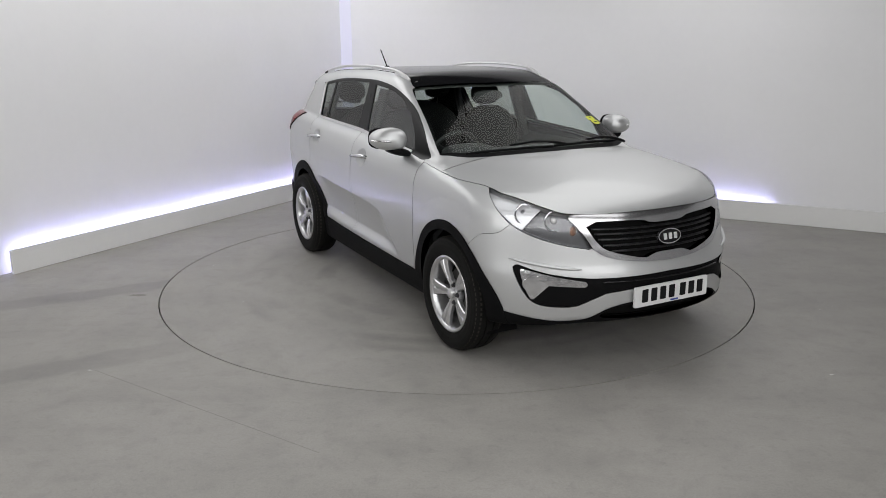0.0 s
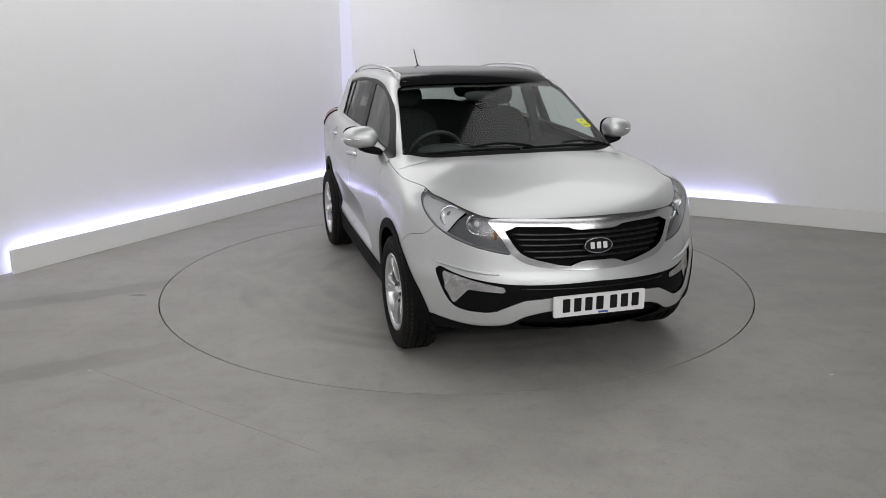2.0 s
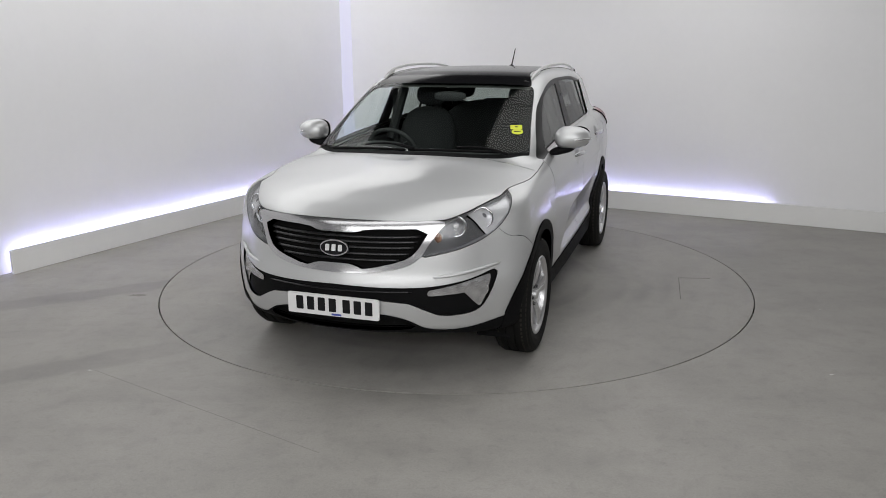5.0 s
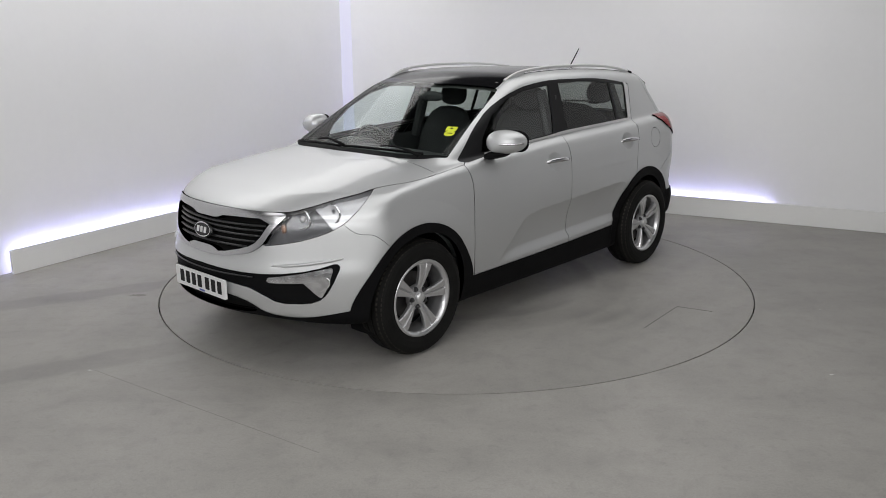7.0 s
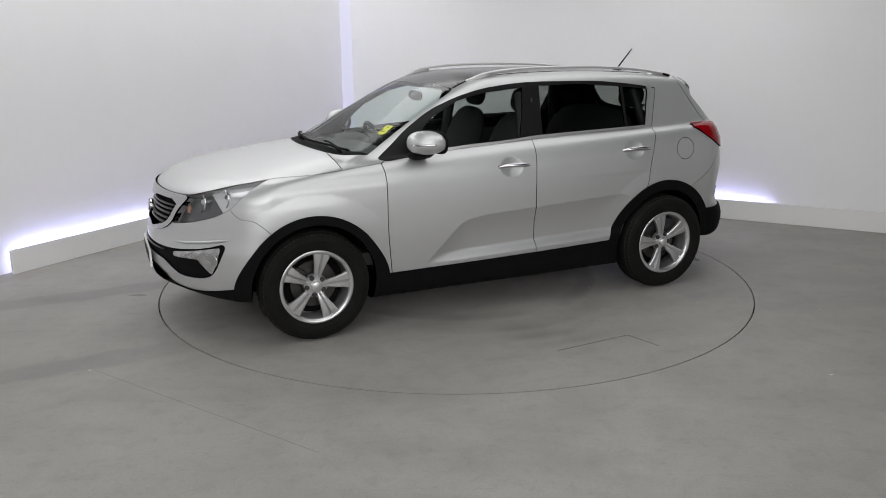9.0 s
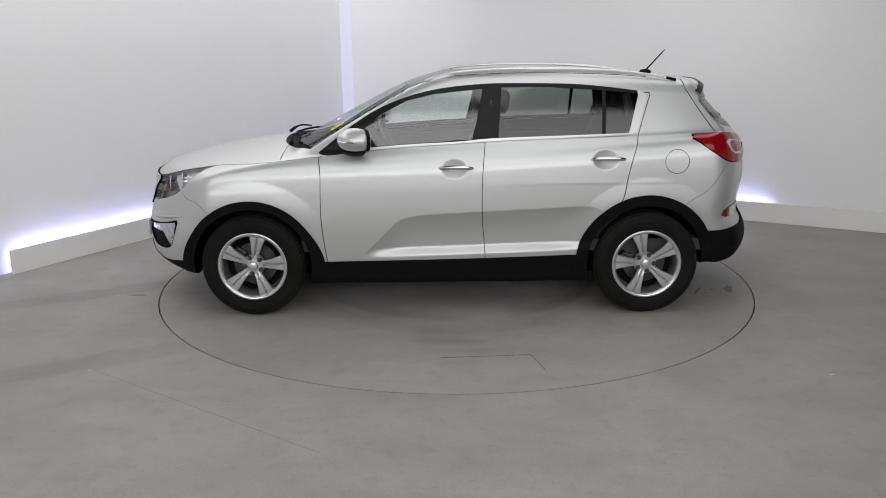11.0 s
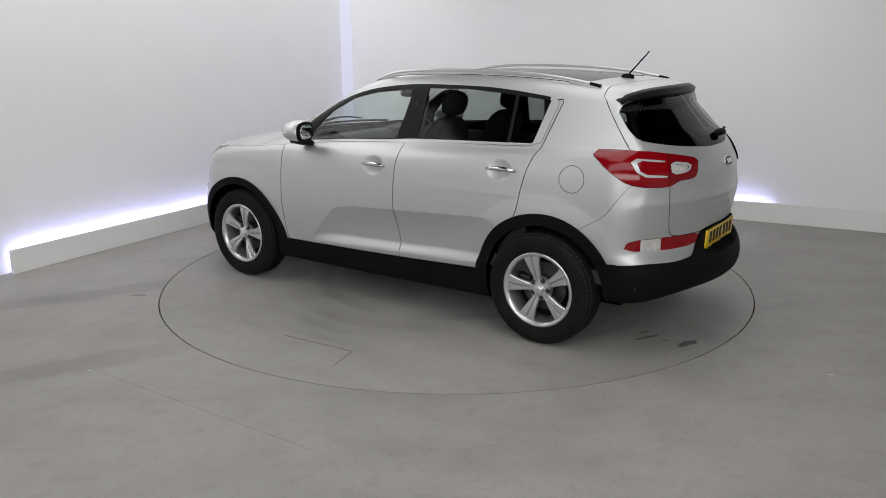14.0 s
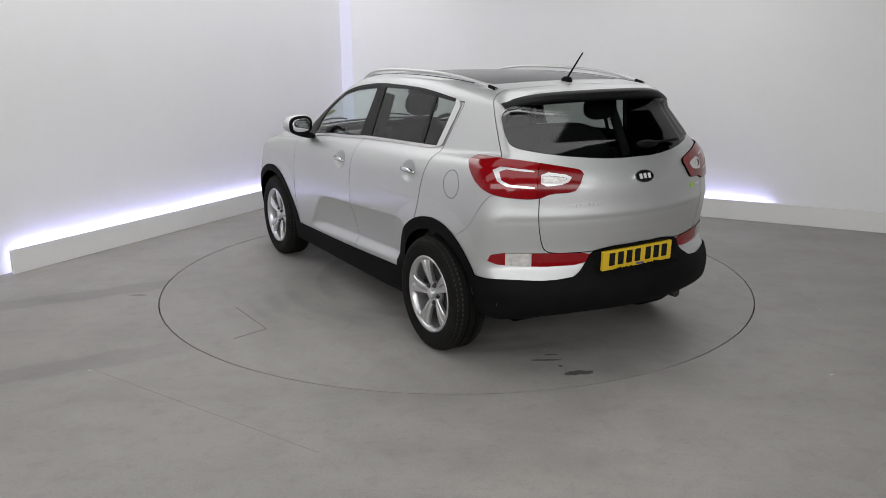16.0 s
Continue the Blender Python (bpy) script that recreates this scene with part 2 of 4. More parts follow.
def tube(points, radius, sides=10, flat=1.0, caps=True):
    """A rod through points; flat squeezes it upwards."""
    bm = bmesh.new()
    rings = []
    pts = [Vector(q) for q in points]
    for i, q in enumerate(pts):
        d = (pts[min(i + 1, len(pts) - 1)] - pts[max(i - 1, 0)]).normalized()
        up = Vector((0, 0, 1)) if abs(d.z) < .95 else Vector((1, 0, 0))
        s = d.cross(up).normalized()
        u = s.cross(d)
        r = radius[i] if isinstance(radius, (list, tuple)) else radius
        rings.append([bm.verts.new(q + s * r * math.cos(a) + u * r * flat * math.sin(a)) for a in (2 * math.pi * k / sides for k in range(sides))])
    for a, b in zip(rings, rings[1:]):
        for k in range(sides):
            bm.faces.new((a[k], a[(k + 1) % sides], b[(k + 1) % sides], b[k]))
    if caps:
        bm.faces.new(rings[0][::-1]), bm.faces.new(rings[-1])
    bmesh.ops.recalc_face_normals(bm, faces=bm.faces)
    return bm


def slab(poly, thick, m=None):
    """A flat plate: an outline of (u, v) in its own plane, thick upwards along w."""
    bm = bmesh.new()
    lo = [bm.verts.new((u, v, 0)) for u, v in poly]
    hi = [bm.verts.new((u, v, thick)) for u, v in poly]
    bm.faces.new(lo[::-1]), bm.faces.new(hi)
    for i in range(len(poly)):
        j = (i + 1) % len(poly)
        bm.faces.new((lo[i], lo[j], hi[j], hi[i]))
    bmesh.ops.recalc_face_normals(bm, faces=bm.faces)
    if m is not None:
        bmesh.ops.transform(bm, matrix=m, verts=bm.verts)
    return bm


def blob(cx, cy, cz, sx, sy, sz, power=2.6, seg=28):
    """A rounded body, between an ellipsoid and a box."""
    bm = bmesh.new()
    bmesh.ops.create_uvsphere(bm, u_segments=seg, v_segments=seg // 2, radius=1)
    for v in bm.verts:
        n = (abs(v.co.x) ** power + abs(v.co.y) ** power + abs(v.co.z) ** power) ** (1 / power)
        v.co = Vector((cx + v.co.x / n * sx, cy + v.co.y / n * sy, cz + v.co.z / n * sz))
    return bm


# ---- the studio ----
CORNER = Vector((-1.336, 4.095, 0))
TO_LEFT, TO_RIGHT = Vector((-.4759, -.8795, 0)), Vector((.8901, -.4557, 0))
OUT_LEFT, OUT_RIGHT = Vector((-.8795, .4759, 0)), Vector((.4557, .8901, 0))
ROOM, HEIGHT, GAP = 13.0, 3.6, .085


def upright(name, a, b, z0, z1, out, thick, mat, **tags):
    """A straight wall or panel from a to b, its face on that line and its body behind it."""
    bm = bmesh.new()
    foot = [a, b, b + out * thick, a + out * thick]
    lo = [bm.verts.new((q.x, q.y, z0)) for q in foot]
    hi = [bm.verts.new((q.x, q.y, z1)) for q in foot]
    bm.faces.new(lo[::-1]), bm.faces.new(hi)
    for i in range(4):
        bm.faces.new((lo[i], lo[(i + 1) % 4], hi[(i + 1) % 4], hi[i]))
    bmesh.ops.recalc_face_normals(bm, faces=bm.faces)
    return tagged(part(name, bm, mat), **tags)


def studio():
    back_l, back_r = OUT_LEFT * GAP, OUT_RIGHT * GAP
    inner = CORNER + back_l + back_r
    upright("wall_west", inner - TO_LEFT * .2, inner + TO_LEFT * ROOM, 0, HEIGHT, OUT_LEFT, .15, WALL_PAINT, kind="structure")
    upright("wall_north", inner, inner + TO_RIGHT * ROOM, 0, HEIGHT, OUT_RIGHT, .15, WALL_PAINT, kind="structure")
    far_l, far_r = inner + TO_LEFT * ROOM, inner + TO_RIGHT * ROOM
    end = far_l + TO_RIGHT * ROOM
    upright("wall_south", far_l, end, 0, HEIGHT, TO_LEFT, .15, WALL_PAINT, kind="structure")
    upright("wall_east", far_r, end, 0, HEIGHT, TO_RIGHT, .15, WALL_PAINT, kind="structure")
    # low plinth boards that hide the light strips, a hand's width before the walls
    upright("plinth_west", CORNER, CORNER + TO_LEFT * 4.66, .003, .20, OUT_LEFT, .022, SKIRT_PAINT, kind="structure")
    upright("plinth_north", CORNER + TO_RIGHT * .025, CORNER + TO_RIGHT * 9.5, .003, .20, OUT_RIGHT, .022, SKIRT_PAINT, kind="structure")
    for name, a, along, length, out in (("led_strip", CORNER, TO_LEFT, 4.60, OUT_LEFT), ("led_strip", CORNER, TO_RIGHT, 5.02, OUT_RIGHT)):
        s = a + along * .08 + out * .03
        tagged(upright(name, s, a + along * length + out * .03, .12, .135, out, .012, LED), "glowing violet-white light strip behind the low plinth board", "light strip", "plinth light strips")
    s = inner - (OUT_LEFT + OUT_RIGHT).normalized() * .072
    d = (OUT_LEFT - OUT_RIGHT).normalized()
    tagged(upright("corner_light", s - d * .07, s + d * .07, .02, HEIGHT - .02, (OUT_LEFT + OUT_RIGHT).normalized(), .008, LED_SOFT), "upright violet-white light strip in the corner of the walls", "light strip")
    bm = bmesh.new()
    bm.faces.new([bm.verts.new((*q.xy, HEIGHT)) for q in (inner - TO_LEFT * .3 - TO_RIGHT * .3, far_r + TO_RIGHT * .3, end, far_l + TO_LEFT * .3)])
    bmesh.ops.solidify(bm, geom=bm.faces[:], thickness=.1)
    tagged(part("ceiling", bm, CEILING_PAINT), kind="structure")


TABLE_R = 2.234


def ground():
    """The painted floor with a round hole, and the turntable that lies flush in it."""
    bm = bmesh.new()
    n = 128
    rings = [[bm.verts.new((r * math.cos(2 * math.pi * i / n), r * math.sin(2 * math.pi * i / n), z)) for i in range(n)] for r, z in ((TABLE_R + .009, -.06), (TABLE_R + .009, 0), (3.2, 0), (6, 0), (13, 0), (22, 0))]
    for a, b in zip(rings, rings[1:]):
        for i in range(n):
            bm.faces.new((a[i], b[i], b[(i + 1) % n], a[(i + 1) % n]))
    bmesh.ops.recalc_face_normals(bm, faces=bm.faces)
    tagged(part("floor", bm, FLOOR), kind="structure")
    bm = bmesh.new()
    bmesh.ops.create_circle(bm, cap_ends=True, segments=128, radius=2.4)
    bmesh.ops.translate(bm, vec=(0, 0, -.055), verts=bm.verts)
    tagged(part("pit_floor", bm, DARK), kind="structure")
    table = tagged(new("turntable"), "round turntable flush in the grey painted floor, tyre scuffs on it", "turntable")
    disc = lathe([(0, -.05), (TABLE_R, -.05), (TABLE_R, 0), (0, 0)], 128)
    bmesh.ops.transform(disc, matrix=Matrix.Rotation(math.pi / 2, 4, "X"), verts=disc.verts)
    part("deck", disc, TABLE, table)
    # hatch let into the deck, with its open joints
    a, b, c = (Vector(q) for q in ((.11, 1.74), (-.42, 1.70), (-.48, 1.93)))
    for p, q in ((a, b), (b, c)):
        u = (q - p).normalized()
        s = Vector((-u.y, u.x)) * .0018
        part("hatch_joint", slab([(p - s).to_tuple(), (q - s).to_tuple(), (q + s).to_tuple(), (p + s).to_tuple()], .0012), JOINT, table)
    rnd = random.Random(5)
    for cx, cy, sx, sy, turn in ((-2.03, .44, .085, .028, 1.2), (-1.80, .46, .05, .012, 1.0), (-1.77, .52, .05, .010, 1.0), (-1.74, .41, .04, .009, 1.1), (-1.9, .47, .015, .012, 0)):
        poly = []
        for k in range(26):
            th = 2 * math.pi * k / 26
            r = 1 + rnd.uniform(-.25, .25)
            u, v = sx * r * math.cos(th), sy * r * math.sin(th)
            poly.append((cx + u * math.cos(turn) - v * math.sin(turn), cy + u * math.sin(turn) + v * math.cos(turn)))
        part("oil_stain", slab(poly, .001), STAIN, table, "dark oily stain")
    for k in range(14):
        r, th, s = rnd.uniform(.9, 2.1), rnd.uniform(0, 6.28), rnd.uniform(.003, .008)
        x, y = r * math.cos(th), r * math.sin(th)
        part("paint_fleck", slab([(x - s, y), (x, y - s * .5), (x + s, y + s * .2), (x, y + s * .6)], .0015), CHIP, table)
    for x, y, s in ((2.08, -1.99, .012), (2.5, -.9, .008), (-2.08, -1.92, .012), (3.2, -1.3, .008), (3.0, -1.9, .006)):
        tagged(part("paint_fleck", slab([(x - s, y), (x, y - s * .4), (x + s * 1.4, y), (x, y + s * .5)], .0015), CHIP), "pale paint fleck lying on the grey floor", "fleck", "flecks on the floor")
    # scuff and hairline crack in the floor paint
    poly = [(-2.34 + .055 * math.cos(k * .26) * (1 + .45 * math.sin(k * 2.3)), -.54 + .022 * math.sin(k * .26) * (1 + .5 * math.sin(k * 3.7))) for k in range(24)]
    tagged(part("floor_scuff", slab(poly, .001), HAIRLINE), "small dark scuff on the grey floor paint", "scuff")
    p, q = Vector((-2.05, -1.92)), Vector((-.62, -2.85))
    s = Vector((.0004, .0006))
    tagged(part("floor_crack", slab([(p - s).to_tuple(), (q - s).to_tuple(), (q + s).to_tuple(), (p + s).to_tuple()], .0008), HAIRLINE), "hairline joint in the grey floor paint", "joint")
    return table


studio()
turntable = ground()
# ---- the car's skin: x forward from the middle of the wheelbase, y to its left, z up ----
def curve(*knots):
    """A smooth function through (x, value) knots."""
    k = np.array(sorted(knots), float)
    xs, ys = k[:, 0], k[:, 1]
    d = np.gradient(ys, xs)

    def f(x):
        x = np.clip(x, xs[0], xs[-1])
        i = np.clip(np.searchsorted(xs, x) - 1, 0, len(xs) - 2)
        h = xs[i + 1] - xs[i]
        t = (x - xs[i]) / h
        return ((1 + 2 * t) * (1 - t) ** 2 * ys[i] + t * (1 - t) ** 2 * h * d[i]
                + t * t * (3 - 2 * t) * ys[i + 1] + t * t * (t - 1) * h * d[i + 1])
    return f


def smax(a, b, k):
    return np.maximum(a, b) + np.maximum(k - np.abs(a - b), 0) ** 2 / (4 * k)


def smin(a, b, k):
    return -smax(-a, -b, k)


def ramp(x, a, b):
    t = np.clip((x - a) / (b - a), 0, 1)
    return t * t * (3 - 2 * t)


WHEEL_X, WHEEL_R = 1.32, 0.345
HANDLE_DISHES = ((-.035, .992), (-1.025, 1.043))
HALF_WIDTH = curve((-2.3, .82), (-1.83, .848), (-1.5, .845), (-1.1, .868), (-.6, .88), (0, .885), (.7, .885), (1.2, .89), (1.5, .895), (1.8, .89), (2.0, .86), (2.3, .80))
BELT = curve((-2.2, 1.21), (-1.6, 1.2), (-1, 1.16), (0, 1.105), (.9, 1.075), (1.5, 1.05), (2.2, .98))
SECTION = curve((-1, -.06), (-.78, -.035), (-.6, -.012), (-.45, 0), (-.3, 0), (-.2, -.006), (-.1, -.022), (-.05, -.042), (0, -.075), (.1, -.15), (.3, -.3))
NOSE = curve((.15, 2.05), (.22, 2.13), (.3, 2.19), (.4, 2.215), (.5, 2.222), (.58, 2.218), (.66, 2.195), (.75, 2.175), (.85, 2.15), (.93, 2.11), (1.0, 2.0), (1.1, 1.8))
TAIL = curve((.2, 2.04), (.3, 2.15), (.4, 2.19), (.5, 2.195), (.57, 2.165), (.62, 2.135), (.7, 2.13), (.8, 2.145), (.88, 2.155), (.95, 2.145), (1.08, 2.125), (1.15, 2.09), (1.25, 2.0), (1.4, 1.85))
BONNET = curve((2.4, .74), (2.14, .915), (1.9, 1.0), (1.5, 1.072), (1.0, 1.13), (.4, 1.168), (-2.2, 1.26))
GLASS_TAPER = curve((-2.2, -.16), (-1.9, -.075), (-1.6, -.03), (-1.2, 0), (0, .004), (.5, 0), (.9, -.03), (1.2, -.06))
ROOF = curve((.6, 1.46), (.35, 1.53), (.1, 1.568), (-.3, 1.592), (-.8, 1.592), (-1.3, 1.568), (-1.7, 1.525), (-1.95, 1.485))


def skin(x, y, z):
    """Below zero inside the car's outer form, above zero outside."""
    y = np.abs(y)
    yy = y * y
    d = z - BELT(x)
    side = HALF_WIDTH(x) + SECTION(d)
    # flared arches, and the scooped lower half of the doors
    for s in (1, -1):
        r = np.hypot(x - s * WHEEL_X, z - WHEEL_R)
        side = side + .012 * ramp(z, .5, .78) * smin(np.clip((.575 - r) / .11, 0, 2), 1 + 0 * r, .4)
    crease = .70 - .045 * x - .05 * ramp(x, .1, .6)
    inset = smin(smin(crease - z, (.98 - .98 * z - x) * .72, .03), (x + 1.02) * .5, .08)
    back_out = ramp(z, .405 - .03 * x, .475 - .03 * x)
    side = side - .041 * back_out * (1 - (1 - np.clip(inset / .2, 0, 1)) ** 2)
    # dishes behind the door handles
    for hx, hz in HANDLE_DISHES:
        r2 = ((x - hx) / .088) ** 2 + ((z - hz) / .066) ** 2
        side = side - .026 * np.clip(1 - r2, 0, 1) ** 1.3
    yc = np.minimum(y, .7)
    front = x - (NOSE(z) - .36 * yc ** 2 - .50 * yc ** 4 - 1.05 * (y - yc))
    back = -x - (TAIL(z) - .4 * yy - .06 * yy * yy)
    # flat bay for the rear number plate
    bay = (1 - ramp(y, .275, .32)) * ramp(z, .555, .58) * (1 - ramp(z, .695, .715))
    back = back + bay * (TAIL(z) - .4 * yy - 2.093)
    bonnet = (z - (BONNET(x) + .012 - .09 * yy - .06 * yy * yy)) * .95
    lower = smax(smax(y - side, front, .09), back, .10)
    lower = smax(lower, bonnet, .03)
    lower = smax(lower, .21 + .075 * ramp(x, 1.45, 1.72) + .05 * ramp(x, 1.8, 2.15) + .12 * ramp(-x, 1.5, 1.75) + .05 * ramp(-x, 1.8, 2.15) - z, .05)
    pillar = (y - (.777 - .35 * (z - 1.1) + GLASS_TAPER(x))) * .94
    screen = ((z - 1.12) + .526 * (x - 1.08 + .25 * yy)) * .885
    roof = z - (ROOF(x) + .01 - .05 * yy)
    hatch = (-x - (1.80 + (1.47 - z) * .85 - .30 * yy)) * .76
    house = smax(smax(pillar, screen, .07), roof, .09)
    house = smax(smax(smax(house, hatch, .05), .9 - z, .02), back, .02)
    return smin(lower, house, .025)


def skin_normal(p):
    e = 2e-3
    x, y, z = p[:, 0], p[:, 1], p[:, 2]
    g = np.stack([skin(x + e, y, z) - skin(x - e, y, z), skin(x, y + e, z) - skin(x, y - e, z), skin(x, y, z + e) - skin(x, y, z - e)], 1)
    return g / np.linalg.norm(g, axis=1)[:, None]


def onto_skin(p):
    for _ in range(2):
        n = skin_normal(p)
        p = p - n * skin(p[:, 0], p[:, 1], p[:, 2])[:, None] * .9
    return p


def skin_grid(nu=170, nf=80, nv=190):
    """The left half of the skin as points and triangles, by rays out of a line along the car's middle."""
    fan = np.linspace(0, math.pi / 2, nf + 1)[1:]
    spine = np.linspace(-1.45, 1.45, nu)
    sx = np.concatenate([np.full(nf, -1.45), spine, np.full(nf, 1.45)])
    th = np.concatenate([-fan[::-1], np.zeros(nu), fan])
    ph = np.linspace(0, math.pi, nv)
    sx, th = sx[:, None] + 0 * ph, th[:, None] + 0 * ph
    ph = ph[None, :] + 0 * th
    way = np.stack([np.sin(th), np.cos(th) * np.sin(ph), -np.cos(th) * np.cos(ph)], -1).reshape(-1, 3)
    eye = np.stack([sx, 0 * sx, 0 * sx + .72], -1).reshape(-1, 3)
    lo, hi = np.zeros(len(eye)), np.full(len(eye), 1.6)
    for _ in range(22):
        mid = (lo + hi) / 2
        p = eye + way * mid[:, None]
        inside = skin(p[:, 0], p[:, 1], p[:, 2]) < 0
        lo, hi = np.where(inside, mid, lo), np.where(inside, hi, mid)
    p = eye + way * lo[:, None]
    p[:, 1] = np.maximum(p[:, 1], 0)
    n = len(sx)
    i = (np.arange(n - 1)[:, None] * nv + np.arange(nv - 1)).ravel()
    quads = np.stack([i, i + nv, i + nv + 1, i + 1], 1)
    return p, np.concatenate([quads[:, [0, 2, 1]], quads[:, [0, 3, 2]]])


def chaikin(pts, rounds=2, closed=True):
    """A smooth outline inside a rough one."""
    p = np.array(pts, float)
    for _ in range(rounds):
        q = np.roll(p, -1, 0) if closed else p[1:]
        b = p if closed else p[:-1]
        p = np.stack([.78 * b + .22 * q, .22 * b + .78 * q], 1).reshape(-1, 2)
    return p


def outline(pts, rounds=2):
    """A field over (u, v): the distance from the closed outline, below zero inside."""
    a = chaikin(pts, rounds)
    b = np.roll(a, -1, 0)
    lo, hi = a.min(0) - .06, a.max(0) + .06

    def field(u, v):
        d = np.full(len(u), .06)
        near = np.where((u > lo[0]) & (u < hi[0]) & (v > lo[1]) & (v < hi[1]))[0]
        q = np.stack([u[near], v[near]], 1)
        best, odd = np.full(len(q), 9.), np.zeros(len(q), bool)
        for s, e in zip(a, b):
            w = e - s
            t = np.clip(((q - s) @ w) / max(w @ w, 1e-12), 0, 1)
            best = np.minimum(best, np.hypot(*(q - s - t[:, None] * w).T))
            if s[1] != e[1]:
                odd ^= ((s[1] > q[:, 1]) != (e[1] > q[:, 1])) & (q[:, 0] < w[0] * (q[:, 1] - s[1]) / w[1] + s[0])
        d[near] = np.where(odd, -best, best)
        return d
    return field


def cut(p, tri, g):
    """Split the triangles where g, a value a point, changes sign. Returns points, triangles and which of these lie below zero."""
    g = np.where(np.abs(g) < 1e-5, 1e-5, g)
    neg = g[tri] < 0
    count = neg.sum(1)
    whole = (count == 0) | (count == 3)
    mixed, side = tri[~whole], neg[~whole]
    if not len(mixed):
        return p, tri, count == 3
    lone = np.where(side.sum(1) == 1, np.argmax(side, 1), np.argmin(side, 1))
    rows = np.arange(len(mixed))
    a, b, c = (mixed[rows, (lone + k) % 3] for k in range(3))
    alone_neg = side[rows, lone]
    pairs = np.sort(np.concatenate([np.stack([a, b], 1), np.stack([a, c], 1)]), 1)
    keys, inv = np.unique(pairs, axis=0, return_inverse=True)
    inv = inv.ravel()
    ga, gb = g[keys[:, 0]], g[keys[:, 1]]
    made = p[keys[:, 0]] + (p[keys[:, 1]] - p[keys[:, 0]]) * (ga / (ga - gb))[:, None]
    flat_mid = np.abs(made[:, 1]) < 1e-6
    made = onto_skin(made)
    made[flat_mid, 1] = 0
    e, f = len(p) + inv[:len(mixed)], len(p) + inv[len(mixed):]
    out = np.concatenate([tri[whole], np.stack([a, e, f], 1), np.stack([e, b, c], 1), np.stack([e, c, f], 1)])
    below = np.concatenate([count[whole] == 3, alone_neg, ~alone_neg, ~alone_neg])
    return np.concatenate([p, made]), out, below


def refine(p, tri):
    """Split every triangle into four, the new points on the skin."""
    pairs = np.sort(np.concatenate([tri[:, [0, 1]], tri[:, [1, 2]], tri[:, [2, 0]]]), 1)
    keys, inv = np.unique(pairs, axis=0, return_inverse=True)
    inv = inv.ravel() + len(p)
    m = len(tri)
    a, b, c = inv[:m], inv[m:2 * m], inv[2 * m:]
    made = (p[keys[:, 0]] + p[keys[:, 1]]) / 2
    flat_mid = np.abs(made[:, 1]) < 1e-6
    made = onto_skin(made)
    made[flat_mid, 1] = 0
    i, j, k = tri.T
    out = np.concatenate([np.stack(q, 1) for q in ((i, a, c), (a, j, b), (c, b, k), (a, b, c))])
    return np.concatenate([p, made]), out


def along_skin(p, field):
    """The field as a distance measured along the skin, so that joints keep their width where the skin lies aslant."""
    g = field(p)
    near = np.abs(g) < .05
    q, e = p[near], 1e-3
    n = skin_normal(q)
    slope = np.stack([(field(q + e * a) - field(q - e * a)) / (2 * e) for a in np.eye(3)], 1)
    slope -= (slope * n).sum(1)[:, None] * n
    g[near] /= np.clip(np.linalg.norm(slope, axis=1), .2, 2)
    return g


def carve(p, tri, field, gap=0.0):
    """Takes the triangles where the field is below zero out of tri. Returns points, the taken ones and the rest; a joint of twice the gap is left open."""
    p, tri, a = cut(p, tri, along_skin(p, field) + gap if gap else field(p))
    taken, rest = tri[a], tri[~a]
    if gap:
        p, rest, b = cut(p, rest, along_skin(p, field) - gap)
        rest = rest[~b]
    return p, taken, rest


def shell(p, tri, lift=0.0, depth=.014):
    """Points, normals and faces of a sheet lifted off the skin, with its edges turned in."""
    used, t = np.unique(tri, return_inverse=True)
    t = t.reshape(-1, 3)
    q = p[used]
    n = skin_normal(q)
    n[np.abs(q[:, 1]) < 1e-6, 1] = 0
    top = q + n * lift
    edges = np.concatenate([t[:, [0, 1]], t[:, [1, 2]], t[:, [2, 0]]])
    key = np.sort(edges, 1)
    _, first, cnt = np.unique(key, axis=0, return_index=True, return_counts=True)
    rim = edges[first[cnt == 1]]
    rim = rim[~((np.abs(q[rim[:, 0], 1]) < 1e-6) & (np.abs(q[rim[:, 1], 1]) < 1e-6))]
    if not depth or not len(rim):
        return top, n, t
    k = len(top)
    va, vb = top[rim[:, 0]], top[rim[:, 1]]
    low_a, low_b = va - n[rim[:, 0]] * depth, vb - n[rim[:, 1]] * depth
    m = len(rim)
    side = np.cross(vb - va, -n[rim[:, 0]])
    side /= np.linalg.norm(side, axis=1)[:, None] + 1e-12
    verts = np.concatenate([top, va, vb, low_b, low_a])
    norms = np.concatenate([n, side, side, side, side])
    i = np.arange(m)
    quad = np.stack([k + m + i, k + i, k + 3 * m + i, k + 2 * m + i], 1)
    faces = np.concatenate([t, quad[:, [0, 1, 2]], quad[:, [0, 2, 3]]])
    return verts, norms, faces


